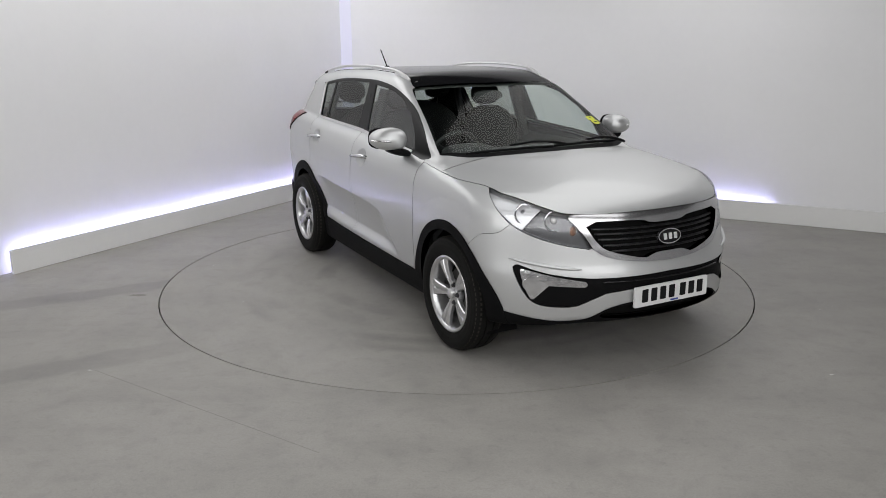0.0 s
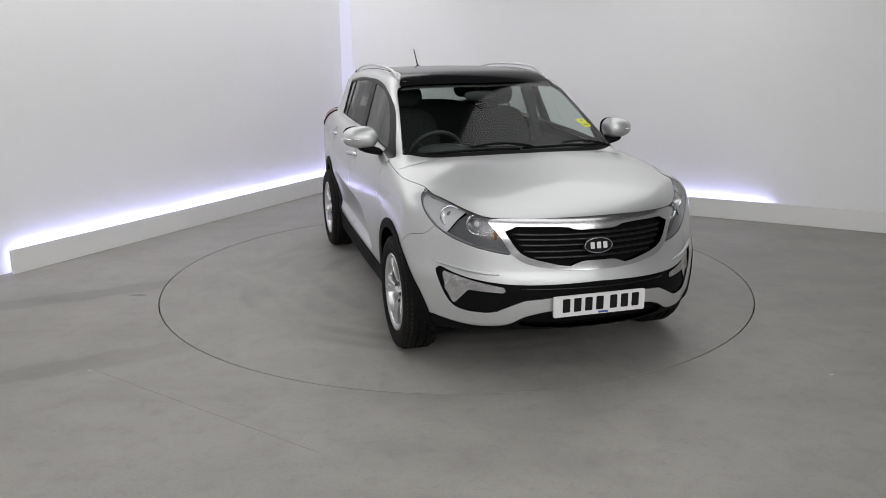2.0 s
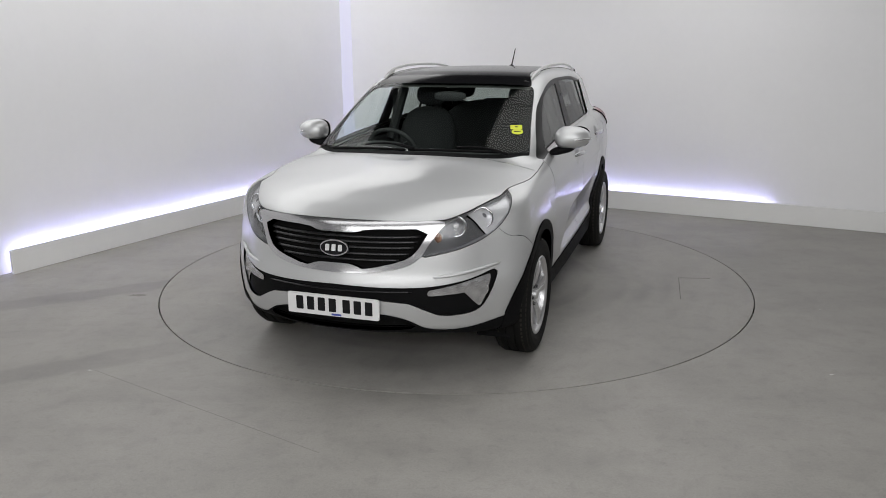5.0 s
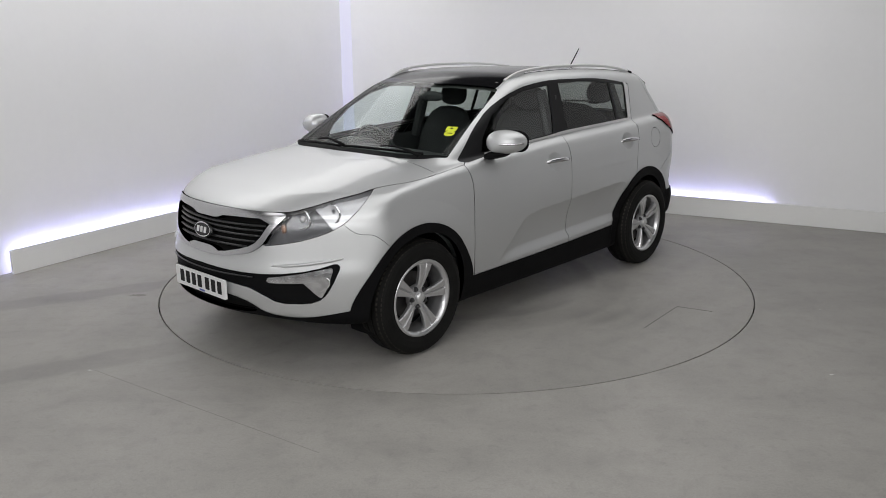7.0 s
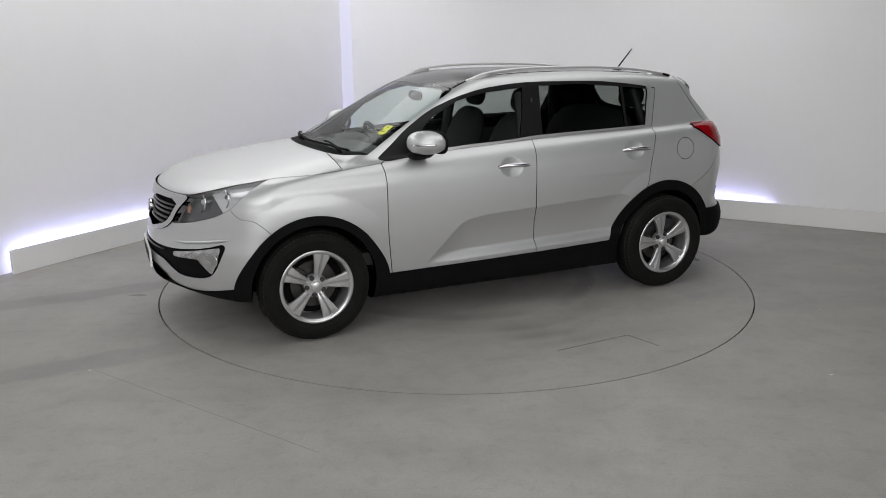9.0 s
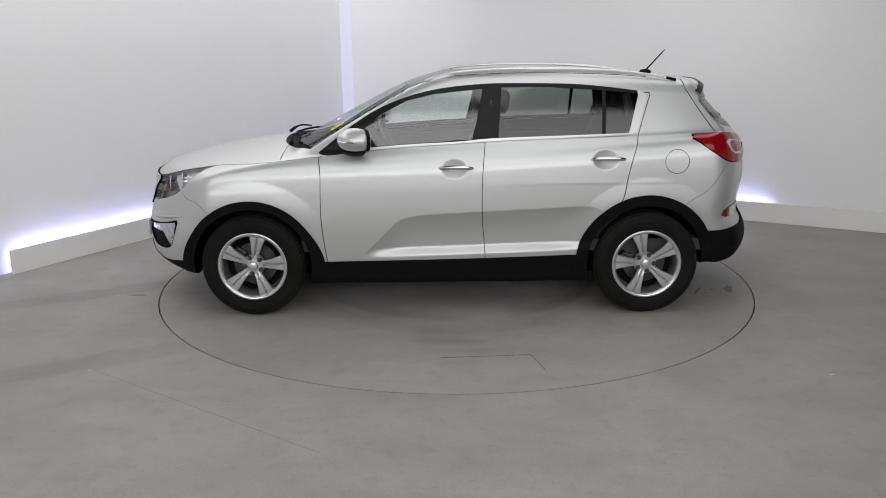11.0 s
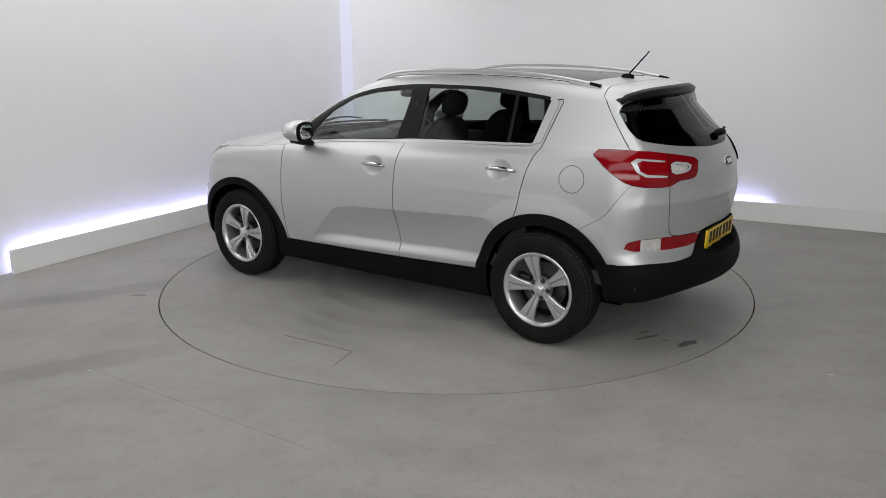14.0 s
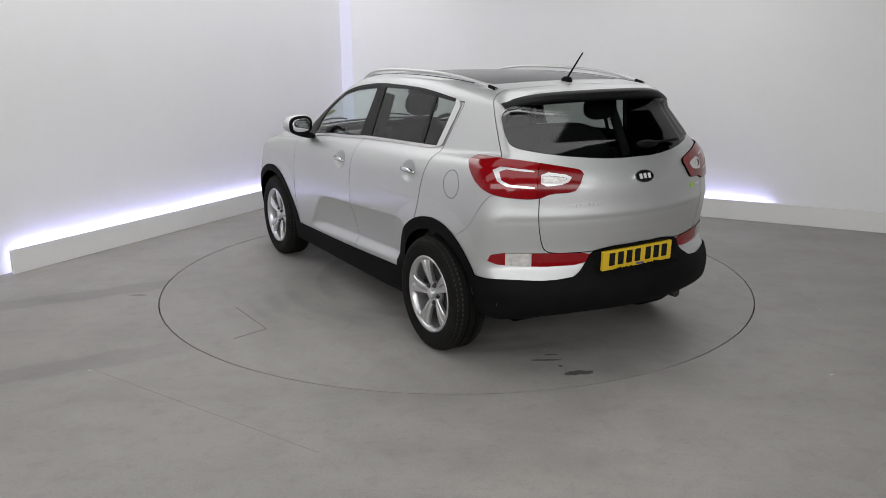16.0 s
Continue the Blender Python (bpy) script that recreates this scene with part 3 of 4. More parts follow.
def sheet(name, pieces, mat, parent, both=False, mirror=False, label="", faceted=False):
    """One part out of shells; both: with its mirror image in the same mesh; mirror: as its mirror image alone."""
    vs, ns, fs, k = [], [], [], 0
    flip = np.array((1, -1, 1))
    for v, n, f in pieces:
        for m in ((False, True) if both else (mirror,)):
            vs.append(v * flip if m else v), ns.append(n * flip if m else n)
            fs.append((f[:, ::-1] if m else f) + k)
            k += len(v)
    me = bpy.data.meshes.new(name)
    me.from_pydata(np.concatenate(vs).tolist(), [], np.concatenate(fs).tolist())
    me.materials.append(mat)
    if not faceted:
        me.shade_smooth()
        me.normals_split_custom_set_from_vertices(np.concatenate(ns).tolist())
    ob = new(name, me)
    ob.parent = parent
    if label:
        ob["label"] = label
    return ob


# ---- the car: outlines of its panels on the skin ----
BIG = 9.0


def side_field(pts, rounds=2):
    f = outline(pts, rounds)
    return lambda p: np.where(p[:, 1] > .3, f(p[:, 0], p[:, 2]), BIG)


def front_field(pts, rounds=2):
    """Outline over (x - y, z), which runs round the nose."""
    f = outline(pts, rounds)
    return lambda p: np.where(p[:, 0] > 1.2, f(p[:, 0] - p[:, 1], p[:, 2]), BIG)


def face_field(pts, sign, rounds=2):
    """Outline over (y, z) on the nose (sign 1) or the tail (-1)."""
    f = outline(pts, rounds)
    return lambda p: np.where(p[:, 0] * sign > 1.3, f(p[:, 1], p[:, 2]), BIG)


def tail_field(pts, rounds=2):
    """Outline over (-x - y, z), which runs round the tail."""
    f = outline(pts, rounds)
    return lambda p: np.where(p[:, 0] < -1.2, f(-p[:, 0] - p[:, 1], p[:, 2]), BIG)


def plan_field(pts, rounds=2):
    f = outline(pts, rounds)
    return lambda p: np.where(p[:, 2] > 1.0, f(p[:, 0], p[:, 1]), BIG)


def arch_field(s, radius, low):
    def f(p):
        r = np.hypot(p[:, 0] - s * WHEEL_X, p[:, 2] - WHEEL_R)
        return np.where(p[:, 1] > .52, r - radius - low * (1 - ramp(p[:, 2], .35, .62)), BIG)
    return f


def opening_field(s):
    return lambda p: np.maximum(np.hypot(p[:, 0] - s * WHEEL_X, p[:, 2] - WHEEL_R) - .392, (.55 - p[:, 1]))


BONNET_EDGE = curve((.877, 1.066), (1.108, 1.043), (1.3, 1.026), (1.536, 1.010), (1.66, .993), (1.793, .966), (1.9, .937), (1.985, .914), (2.05, .912), (2.12, .916))
SKIRT_TOP = curve((.6, .40), (.98, .372), (1.24, .345), (1.5, .345), (1.65, .368), (1.77, .414), (1.85, .433), (2.22, .452))
REAR_SKIRT_TOP = curve((.6, .56), (.88, .558), (1.1, .566), (1.6, .568), (1.66, .576), (1.71, .61), (1.77, .688), (1.83, .704), (2.13, .722))
SILL_TOP = curve((-.95, .405), (-.77, .40), (-.23, .386), (.27, .376), (.9, .368))
FRONT_SEAM = curve((1.54, .66), (1.593, .718), (1.658, .776), (1.783, .841), (1.9, 1.2))
REAR_SEAM = curve((-2.0, 1.2), (-1.9, 1.06), (-1.828, .998), (-1.726, .857), (-1.573, .748), (-1.54, .72))
BELT_LINE = curve((-1.3, 1.19), (-1.17, 1.188), (-.85, 1.18), (-.48, 1.169), (-.24, 1.159), (-.11, 1.147), (.27, 1.127), (.46, 1.113), (.88, 1.069))

WINDSCREEN = plan_field([(1.09, -.4), (1.09, 0), (1.05, .40), (.985, .58), (.925, .725), (.86, .715), (.6, .66), (.32, .615), (.262, .585), (.29, .35), (.318, 0), (.318, -.4)])
COWL = plan_field([(1.195, -.4), (1.195, 0), (1.17, .28), (1.12, .46), (1.03, .62), (.925, .74), (.86, .69), (.9, 0), (.9, -.4)])
ROOF_GLASS = plan_field([(.36, -.3), (.36, 0), (.34, .35), (.30, .59), (.14, .548), (.02, .505), (-.4, .50), (-1.36, .49), (-1.405, .46), (-1.41, 0), (-1.41, -.3)])
WINDOWS = side_field([(.90, 1.064), (.773, 1.161), (.661, 1.252), (.472, 1.369), (.279, 1.446), (.09, 1.492), (-.1, 1.515), (-.29, 1.528), (-.66, 1.525), (-.84, 1.52), (-1.02, 1.504), (-1.2, 1.482), (-1.29, 1.468), (-1.318, 1.44), (-1.297, 1.377), (-1.268, 1.289), (-1.236, 1.188), (-.846, 1.178), (-.48, 1.167), (-.11, 1.146), (.27, 1.125), (.457, 1.110)], 1)
FRONT_GLASS = side_field([(.64, 1.118), (.60, 1.20), (.466, 1.326), (.277, 1.421), (.088, 1.464), (-.10, 1.482), (-.226, 1.492), (-.194, 1.323), (-.154, 1.170), (.267, 1.146)], 0)
REAR_GLASS = side_field([(-.352, 1.502), (-.657, 1.505), (-.841, 1.493), (-1.018, 1.480), (-1.012, 1.199), (-.66, 1.191), (-.328, 1.180)], 0)
QUARTER_GLASS = side_field([(-1.042, 1.476), (-1.262, 1.455), (-1.19, 1.203), (-1.036, 1.199)], 0)
FRONT_DOOR = side_field([(.862, 1.09), (.842, .98), (.846, .83), (.849, .68), (.837, .52), (.812, .30), (-.244, .30), (-.235, .49), (-.222, .616), (-.215, .77), (-.221, .99), (-.245, 1.2), (.3, 1.2)], 1)
REAR_DOOR = side_field([(-.245, 1.24), (-.221, .99), (-.215, .77), (-.222, .616), (-.235, .49), (-.244, .30), (-.79, .30), (-.92, .45), (-1.05, .64), (-1.145, .76), (-1.187, .999), (-1.255, 1.20), (-1.318, 1.39), (-1.347, 1.47), (-1.26, 1.45), (-.9, 1.3)], 1)
HEADLAMP = front_field([(.775, 1.03), (.95, 1.02), (1.2, 1.0), (1.46, .94), (1.51, .888), (1.58, .81), (1.69, .728), (1.40, .757), (1.25, .782), (1.14, .806), (1.01, .854), (.90, .93)], 1)
FOG_BAY = front_field([(2.4, .598), (1.886, .586), (1.58, .586), (1.27, .607), (1.035, .652), (1.125, .515), (1.2, .442), (1.31, .418), (1.54, .423), (1.66, .466), (1.80, .512), (2.4, .531)], 1)
FOG_LAMP = front_field([(1.62, .536), (1.635, .55), (1.62, .566), (1.36, .590), (1.12, .618), (1.118, .60), (1.155, .515), (1.205, .455), (1.225, .452), (1.26, .475), (1.345, .536)], 0)
LOWER_GRILLE = front_field([(2.4, .448), (1.86, .430), (1.78, .411), (1.69, .37), (1.9, .355), (2.4, .352)], 1)
GRILLE_FRAME = face_field([(-.3, .912), (0, .912), (.35, .912), (.548, .908), (.512, .862), (.471, .80), (.44, .735), (.37, .687), (.205, .658), (0, .649), (-.3, .652)], 1)
GRILLE_HOLE = face_field([(-.2, .853), (0, .853), (.104, .853), (.162, .875), (.478, .877), (.41, .752), (.35, .717), (.162, .672), (.119, .689), (.08, .699), (0, .699), (-.2, .699)], 1, 1)
TAIL_LAMP = tail_field([(.80, 1.19), (1.17, 1.197), (1.36, 1.178), (1.56, 1.155), (1.70, 1.134), (1.672, 1.056), (1.632, 1.029), (1.473, 1.026), (1.394, 1.0), (1.294, .998), (1.1, 1.01), (.98, 1.036), (.88, 1.097)], 1)
TAIL_RIM = tail_field([(1.03, 1.163), (1.345, 1.140), (1.345, 1.129), (1.085, 1.150), (1.122, 1.076), (1.355, 1.061), (1.355, 1.050), (1.10, 1.064)], 1)
TAIL_WHITE = tail_field([(1.393, 1.135), (1.62, 1.111), (1.58, 1.070), (1.398, 1.060)], 1)
TAIL_CLEAR = tail_field([(1.408, 1.118), (1.585, 1.102), (1.56, 1.081), (1.412, 1.077)], 1)
REFLECT = tail_field([(1.0, .645), (1.05, .705), (1.40, .703), (1.79, .694), (1.735, .630), (1.38, .627)], 1)
HATCH_PANEL = tail_field([(.92, 1.7), (.955, 1.53), (.99, 1.41), (1.045, 1.287), (1.09, 1.2), (1.12, 1.1), (1.392, 1.09), (1.392, .86), (1.42, .73), (1.47, .699), (1.75, .697), (2.6, .724), (2.6, 1.7)], 1)
BACK_GLASS = face_field([(-.3, 1.192), (-.1, 1.183), (0, 1.183), (.14, 1.182), (.28, 1.192), (.43, 1.207), (.565, 1.228), (.655, 1.252), (.655, 1.30), (.640, 1.36), (.622, 1.42), (.585, 1.457), (.30, 1.478), (0, 1.484), (-.3, 1.484)], -1)


def hatch(p):
    return np.maximum(HATCH_PANEL(p), p[:, 0] + 1.575)


def bonnet(p):
    return np.where(p[:, 0] > .8, np.maximum(BONNET_EDGE(p[:, 0]) - p[:, 2], 1.112 - p[:, 0]), BIG)


def fuel_flap(p):
    return np.where(p[:, 1] > .4, np.hypot(p[:, 0] + 1.497, p[:, 2] - 1.027) - .078, BIG)


def front_skirt(p):
    return np.where((p[:, 0] > 1.3), p[:, 2] - SKIRT_TOP(p[:, 0] - p[:, 1]), BIG)


def rear_skirt(p):
    return np.where(p[:, 0] < -1.3, p[:, 2] - REAR_SKIRT_TOP(-p[:, 0] - p[:, 1]), BIG)


def sill(p):
    return np.where(np.abs(p[:, 0]) < 1.32, p[:, 2] - SILL_TOP(p[:, 0]), BIG)


def build_car():
    car = tagged(new("car"), "silver five-door crossover car with black lower cladding, parked on the turntable", "car")
    p, rest = skin_grid()
    got = {}

    def take(name, field, gap=0.0):
        nonlocal p, rest
        p, got[name], rest = carve(p, rest, field, gap)

    def within(outer, name, field, gap=0.0):
        """Carve a piece out of one taken before."""
        nonlocal p
        p, got[name], got[outer] = carve(p, got[outer], field, gap)

    def finer(name, times=1):
        nonlocal p
        for _ in range(times):
            p, got[name] = refine(p, got[name])

    take("arch_hole_f", opening_field(1))
    take("arch_hole_r", opening_field(-1))
    take("arch_f", arch_field(1, .448, .036))
    take("arch_r", arch_field(-1, .464, .008))
    take("front_skirt", front_skirt)
    take("rear_skirt", rear_skirt)
    take("sill", sill)
    take("windscreen", WINDSCREEN)
    take("cowl", COWL)
    take("windows", WINDOWS)
    finer("windows")
    within("windows", "front_glass", FRONT_GLASS)
    within("windows", "rear_glass", REAR_GLASS)
    within("windows", "quarter_glass", QUARTER_GLASS)
    within("windows", "belt_strip", lambda q: np.where(q[:, 0] < .62, q[:, 2] - BELT_LINE(q[:, 0]) - .014, BIG))
    within("windows", "pillar_trim", lambda q: q[:, 0] + 1.255 + (1.469 - q[:, 2]) * -.285)
    take("roof_glass", ROOF_GLASS, .002)
    take("bonnet", bonnet, .0025)
    take("grille_frame", GRILLE_FRAME)
    finer("grille_frame", 2)
    within("grille_frame", "grille", GRILLE_HOLE)
    take("headlamp", HEADLAMP, .0015)
    take("fog_bay", FOG_BAY)
    finer("fog_bay")
    within("fog_bay", "fog_lamp", FOG_LAMP)
    finer("rear_skirt")
    within("front_skirt", "lower_grille", LOWER_GRILLE)
    take("tail_lamp", TAIL_LAMP, .0015)
    finer("tail_lamp", 2)
    within("tail_lamp", "tail_rim", TAIL_RIM)
    within("tail_lamp", "tail_white", TAIL_WHITE)
    within("tail_white", "tail_clear", TAIL_CLEAR)
    within("tail_lamp", "tail_inner", lambda q: 1.372 - (-q[:, 0] - q[:, 1]), .0012)
    take("reflector", REFLECT)
    within("reflector", "reflector_end", lambda q: -q[:, 0] - q[:, 1] - 1.15)
    within("reflector", "reverse_lens", lambda q: -q[:, 0] - q[:, 1] - 1.342)
    take("hatch", hatch, .0025)
    finer("hatch")
    within("hatch", "back_glass", BACK_GLASS)
    take("front_door", FRONT_DOOR, .0025)
    take("rear_door", REAR_DOOR, .0025)
    finer("front_door")
    finer("rear_door")
    take("front_bumper", lambda q: np.where(q[:, 0] > 1.53, q[:, 2] - FRONT_SEAM(q[:, 0]), BIG), .0012)
    take("rear_bumper", lambda q: np.where(q[:, 0] < -1.53, q[:, 2] - REAR_SEAM(q[:, 0]), BIG), .0012)
    take("fender", lambda q: np.where((q[:, 0] > .8) & (q[:, 2] < 1.2), np.maximum(q[:, 2] - BONNET_EDGE(q[:, 0]), .80 - q[:, 0]), BIG), .0015)
    got["shell"] = whole_side = rest
    within("shell", "fuel_flap", fuel_flap, .0018)

    def sh(name, lift=0.0, depth=.014):
        return [shell(p, got[name], lift, depth)]

    def pair(name, key, mat, lift=0.0, depth=.014, parents=None, label=""):
        return [sheet(name, sh(key, lift, depth), mat, parents[k] if parents else car, mirror=m, label=label) for k, m in enumerate((False, True))]

    # painted panels
    v, n, f = shell(p, whole_side, 0, .012)
    flip = np.array((1, -1, 1))
    sheet("body_shell", sh("shell", 0, .012) + [(v * flip, n * flip, f[:, ::-1])], PAINT, car)
    sheet("bonnet", sh("bonnet"), PAINT, car, both=True)
    front_bumper = sheet("front_bumper", sh("front_bumper"), PAINT, car, both=True)
    rear_bumper = sheet("rear_bumper", sh("rear_bumper"), PAINT, car, both=True)
    pair("front_wing", "fender", PAINT)
    front_doors = pair("front_door", "front_door", PAINT)
    rear_doors = pair("rear_door", "rear_door", PAINT)
    tailgate = sheet("tailgate", sh("hatch"), PAINT, car, both=True)
    sheet("fuel_flap", sh("fuel_flap"), PAINT, car)
    # black cladding
    pair("arch_cladding", "arch_f", BLACK, .007, .045, label="black plastic arch cladding")
    pair("arch_cladding", "arch_r", BLACK, .007, .045, label="black plastic arch cladding")
    sheet("front_skirt", sh("front_skirt", .004, .02), BLACK, car, both=True, label="black plastic lower bumper")
    sheet("rear_skirt", sh("rear_skirt", .010, .03), BLACK, car, both=True, label="black plastic lower bumper")
    sheet("sill", sh("sill", .006, .03), BLACK, car, both=True, label="black plastic sill")
    sheet("lower_grille", sh("lower_grille", -.03, 0), DARK, car, both=True)
    sheet("fog_bay", sh("fog_bay", -.012, 0), BLACK, front_bumper, both=True, label="black plastic fog lamp bay")
    sheet("cowl", sh("cowl", -.006, .01), BLACK, car, both=True)
    # glass
    for name, key, mat in (("windscreen", "windscreen", SCREEN), ("panoramic_roof", "roof_glass", ROOF_PANE)):
        sheet(name, sh(key, 0, .008), mat, car, both=True, label="dark tinted glass roof" if key == "roof_glass" else "")
    sheet("rear_window", sh("back_glass", .001, 0), TINTED, tailgate, both=True, label="dark tinted rear window")
    for key, mat, hosts, label in (("front_glass", GLASS, front_doors, ""), ("rear_glass", TINTED, rear_doors, "dark privacy glass"), ("quarter_glass", TINTED, rear_doors, "dark privacy glass")):
        pair("door_window", key, mat, -.004, 0, hosts, label)
    pair("window_frame", "windows", SATIN_BLACK, 0, .012, label="gloss black window frame")
    pair("belt_strip", "belt_strip", SATIN, .004, .012, label="chrome belt strip")
    pair("pillar_trim", "pillar_trim", SATIN, .005, .014, label="bright satin pillar trim")
    # lamps
    p, got["lamp_rear"], got["lamp_front"] = carve(p, got["headlamp"], lambda q: np.where(q[:, 2] > 0, q[:, 0] - q[:, 1] - 1.20 - (q[:, 2] - .9) * 1.1, BIG))
    sheet("grille_frame", sh("grille_frame", .010, .045), FRAME, car, both=True, label="satin chrome grille surround")
    grille = sheet("grille", sh("grille", -.035, 0), DARK, car, both=True, label="black slatted grille")
    for m in (False, True):
        head = sheet("headlamp", sh("lamp_front", -.048, 0), LAMP_DARK, car, mirror=m, label="clear headlamp with two round projectors")
        lens = sheet("lens", sh("headlamp", .001, .012), LENS, head, mirror=m)
        lens.visible_shadow = False
        sheet("side_reflector", sh("lamp_rear", -.030, .02), BEZEL, head, mirror=m)
        v, n, f = shell(p, got["headlamp"], -.003, .056)
        sheet("bezel", [(v, n, f[len(got["headlamp"]):])], RIM_GREY, head, mirror=m, faceted=True)
        s = -1 if m else 1
        for x, y, z, r, big in ((1.79, .675, .896, .046, 1), (1.91, .565, .868, .047, 0)):
            q = Vector((x, y * s, z))
            aimed = Vector((.93, .30 * s, .06)).normalized().to_track_quat("Y", "Z").to_matrix().to_4x4()
            bowl = lathe([(r + .012, .012), (r + .008, .02), (r, .012), (r * .92, -.01), (r * .7, -.03), (.012, -.045)], 32)
            bmesh.ops.transform(bowl, matrix=Matrix.Translation(q) @ aimed, verts=bowl.verts)
            part("projector", bowl, REFLECTOR, head, smooth=True)
            eye = blob(0, 0, 0, r * .55, r * .35, r * .55, 2) if big else blob(0, -.005, 0, r * .42, r * .45, r * .42, 2)
            bmesh.ops.transform(eye, matrix=Matrix.Translation(q) @ aimed, verts=eye.verts)
            part("bulb_lens", eye, DARK_LENS if big else CLEAR_LENS, head, smooth=True)
        amber = blob(0, 0, 0, .014, .026, .026, 2.4, 16)
        bmesh.ops.transform(amber, matrix=pose(1.985, .492 * s, .818, 0, 0, -25 * s), verts=amber.verts)
        part("indicator", amber, AMBER, head, "amber indicator bulb")
        led = tube([(1.985 - .055 * k, (.50 + .0445 * k) * s, .765 + .0065 * k + .0016 * k * k) for k in range(6)], .009, 8, .6)
        part("daylight_strip", led, CLEAR_LENS, head)
        fog = sheet("fog_lamp", sh("fog_lamp", -.006, .02), FOG_GLASS, car, mirror=m, label="clear fog lamp with bright reflector")
        bowl = lathe([(.036, .010), (.033, .014), (.028, .004), (.008, -.012)], 28)
        fwd = Vector((.85, .5 * s, 0)).normalized().to_track_quat("Y", "Z").to_matrix().to_4x4()
        bmesh.ops.transform(bowl, matrix=Matrix.Translation((1.889, .702 * s, .535)) @ fwd, verts=bowl.verts)
        part("reflector_bowl", bowl, REFLECTOR, fog, smooth=True)
        tail = sheet("tail_lamp", sh("tail_lamp", .010, .03), RED, car, mirror=m, label="red tail lamp with bright inner band")
        sheet("light_band", sh("tail_rim", .011, .01), CLEAR_LENS, tail, mirror=m, label="pale light band")
        sheet("reverse_light", sh("tail_white", .011, .01), CLEAR_LENS, tail, mirror=m, label="clear reversing light")
        sheet("bulb_window", sh("tail_clear", .006, .01), BULB_LENS, tail, mirror=m, label="clear bulb window")
        sheet("inner_lamp", sh("tail_inner", .010, .03), DEEP_RED, tail, mirror=m)
        low = sheet("bumper_reflector", sh("reflector", .004, .02), RED, rear_bumper, mirror=m, label="long red bumper reflector")
        sheet("reflector_end", sh("reflector_end", .004, .02), RED, low, mirror=m)
        sheet("clear_lens", sh("reverse_lens", .005, .02), BULB_LENS, low, mirror=m, label="clear lens")
    # dark inner sheets close the joints
    inner = [v for k, v in got.items() if k not in ("lamp_front", "lamp_rear", "arch_hole_f", "arch_hole_r", "windscreen", "windows", "front_glass", "rear_glass", "quarter_glass", "belt_strip", "pillar_trim", "back_glass", "headlamp", "grille", "lower_grille", "fog_bay", "fog_lamp", "grille_frame", "roof_glass")]
    sheet("inner_shell", [shell(p, np.concatenate(inner), -.022, 0)], DARK, car, both=True)
    sheet("headliner", [shell(p, np.concatenate([got["roof_glass"]]), -.03, 0)], LINER, car, both=True)
    return car, grille, front_doors, rear_doors, tailgate


car, grille, front_doors, rear_doors, tailgate = build_car()


def on_skin(x, y, z):
    """The skin's point beside (x, y, z), and its outward direction."""
    q = onto_skin(np.array([[x, y, z]], float))
    q = onto_skin(q)
    return Vector(q[0]), Vector(skin_normal(q)[0])


def frame_on(x, y, z, up=(0, 0, 1)):
    """A pose on the skin: z outwards, y upwards, x along."""
    q, n = on_skin(x, y, z)
    along = Vector(up).cross(n).normalized()
    u = n.cross(along)
    return Matrix.Translation(q) @ Matrix((along, u, n)).transposed().to_4x4()


def placed(bm, m):
    bmesh.ops.transform(bm, matrix=m, verts=bm.verts)
    return bm


def oval(rx, ry, n=40):
    return [(rx * math.cos(2 * math.pi * k / n), ry * math.sin(2 * math.pi * k / n)) for k in range(n)]


def round_rect(w, h, r, n=5):
    out = []
    for cx, cy, a0 in ((w / 2 - r, h / 2 - r, 0), (-w / 2 + r, h / 2 - r, 90), (-w / 2 + r, -h / 2 + r, 180), (w / 2 - r, -h / 2 + r, 270)):
        out += [(cx + r * math.cos(radians(a0 + 90 * k / n)), cy + r * math.sin(radians(a0 + 90 * k / n))) for k in range(n + 1)]
    return out


def nose_face(y, z, push):
    q, n = on_skin(2.2 - .36 * y * y - .5 * y ** 4, y, z)
    return q + n * push


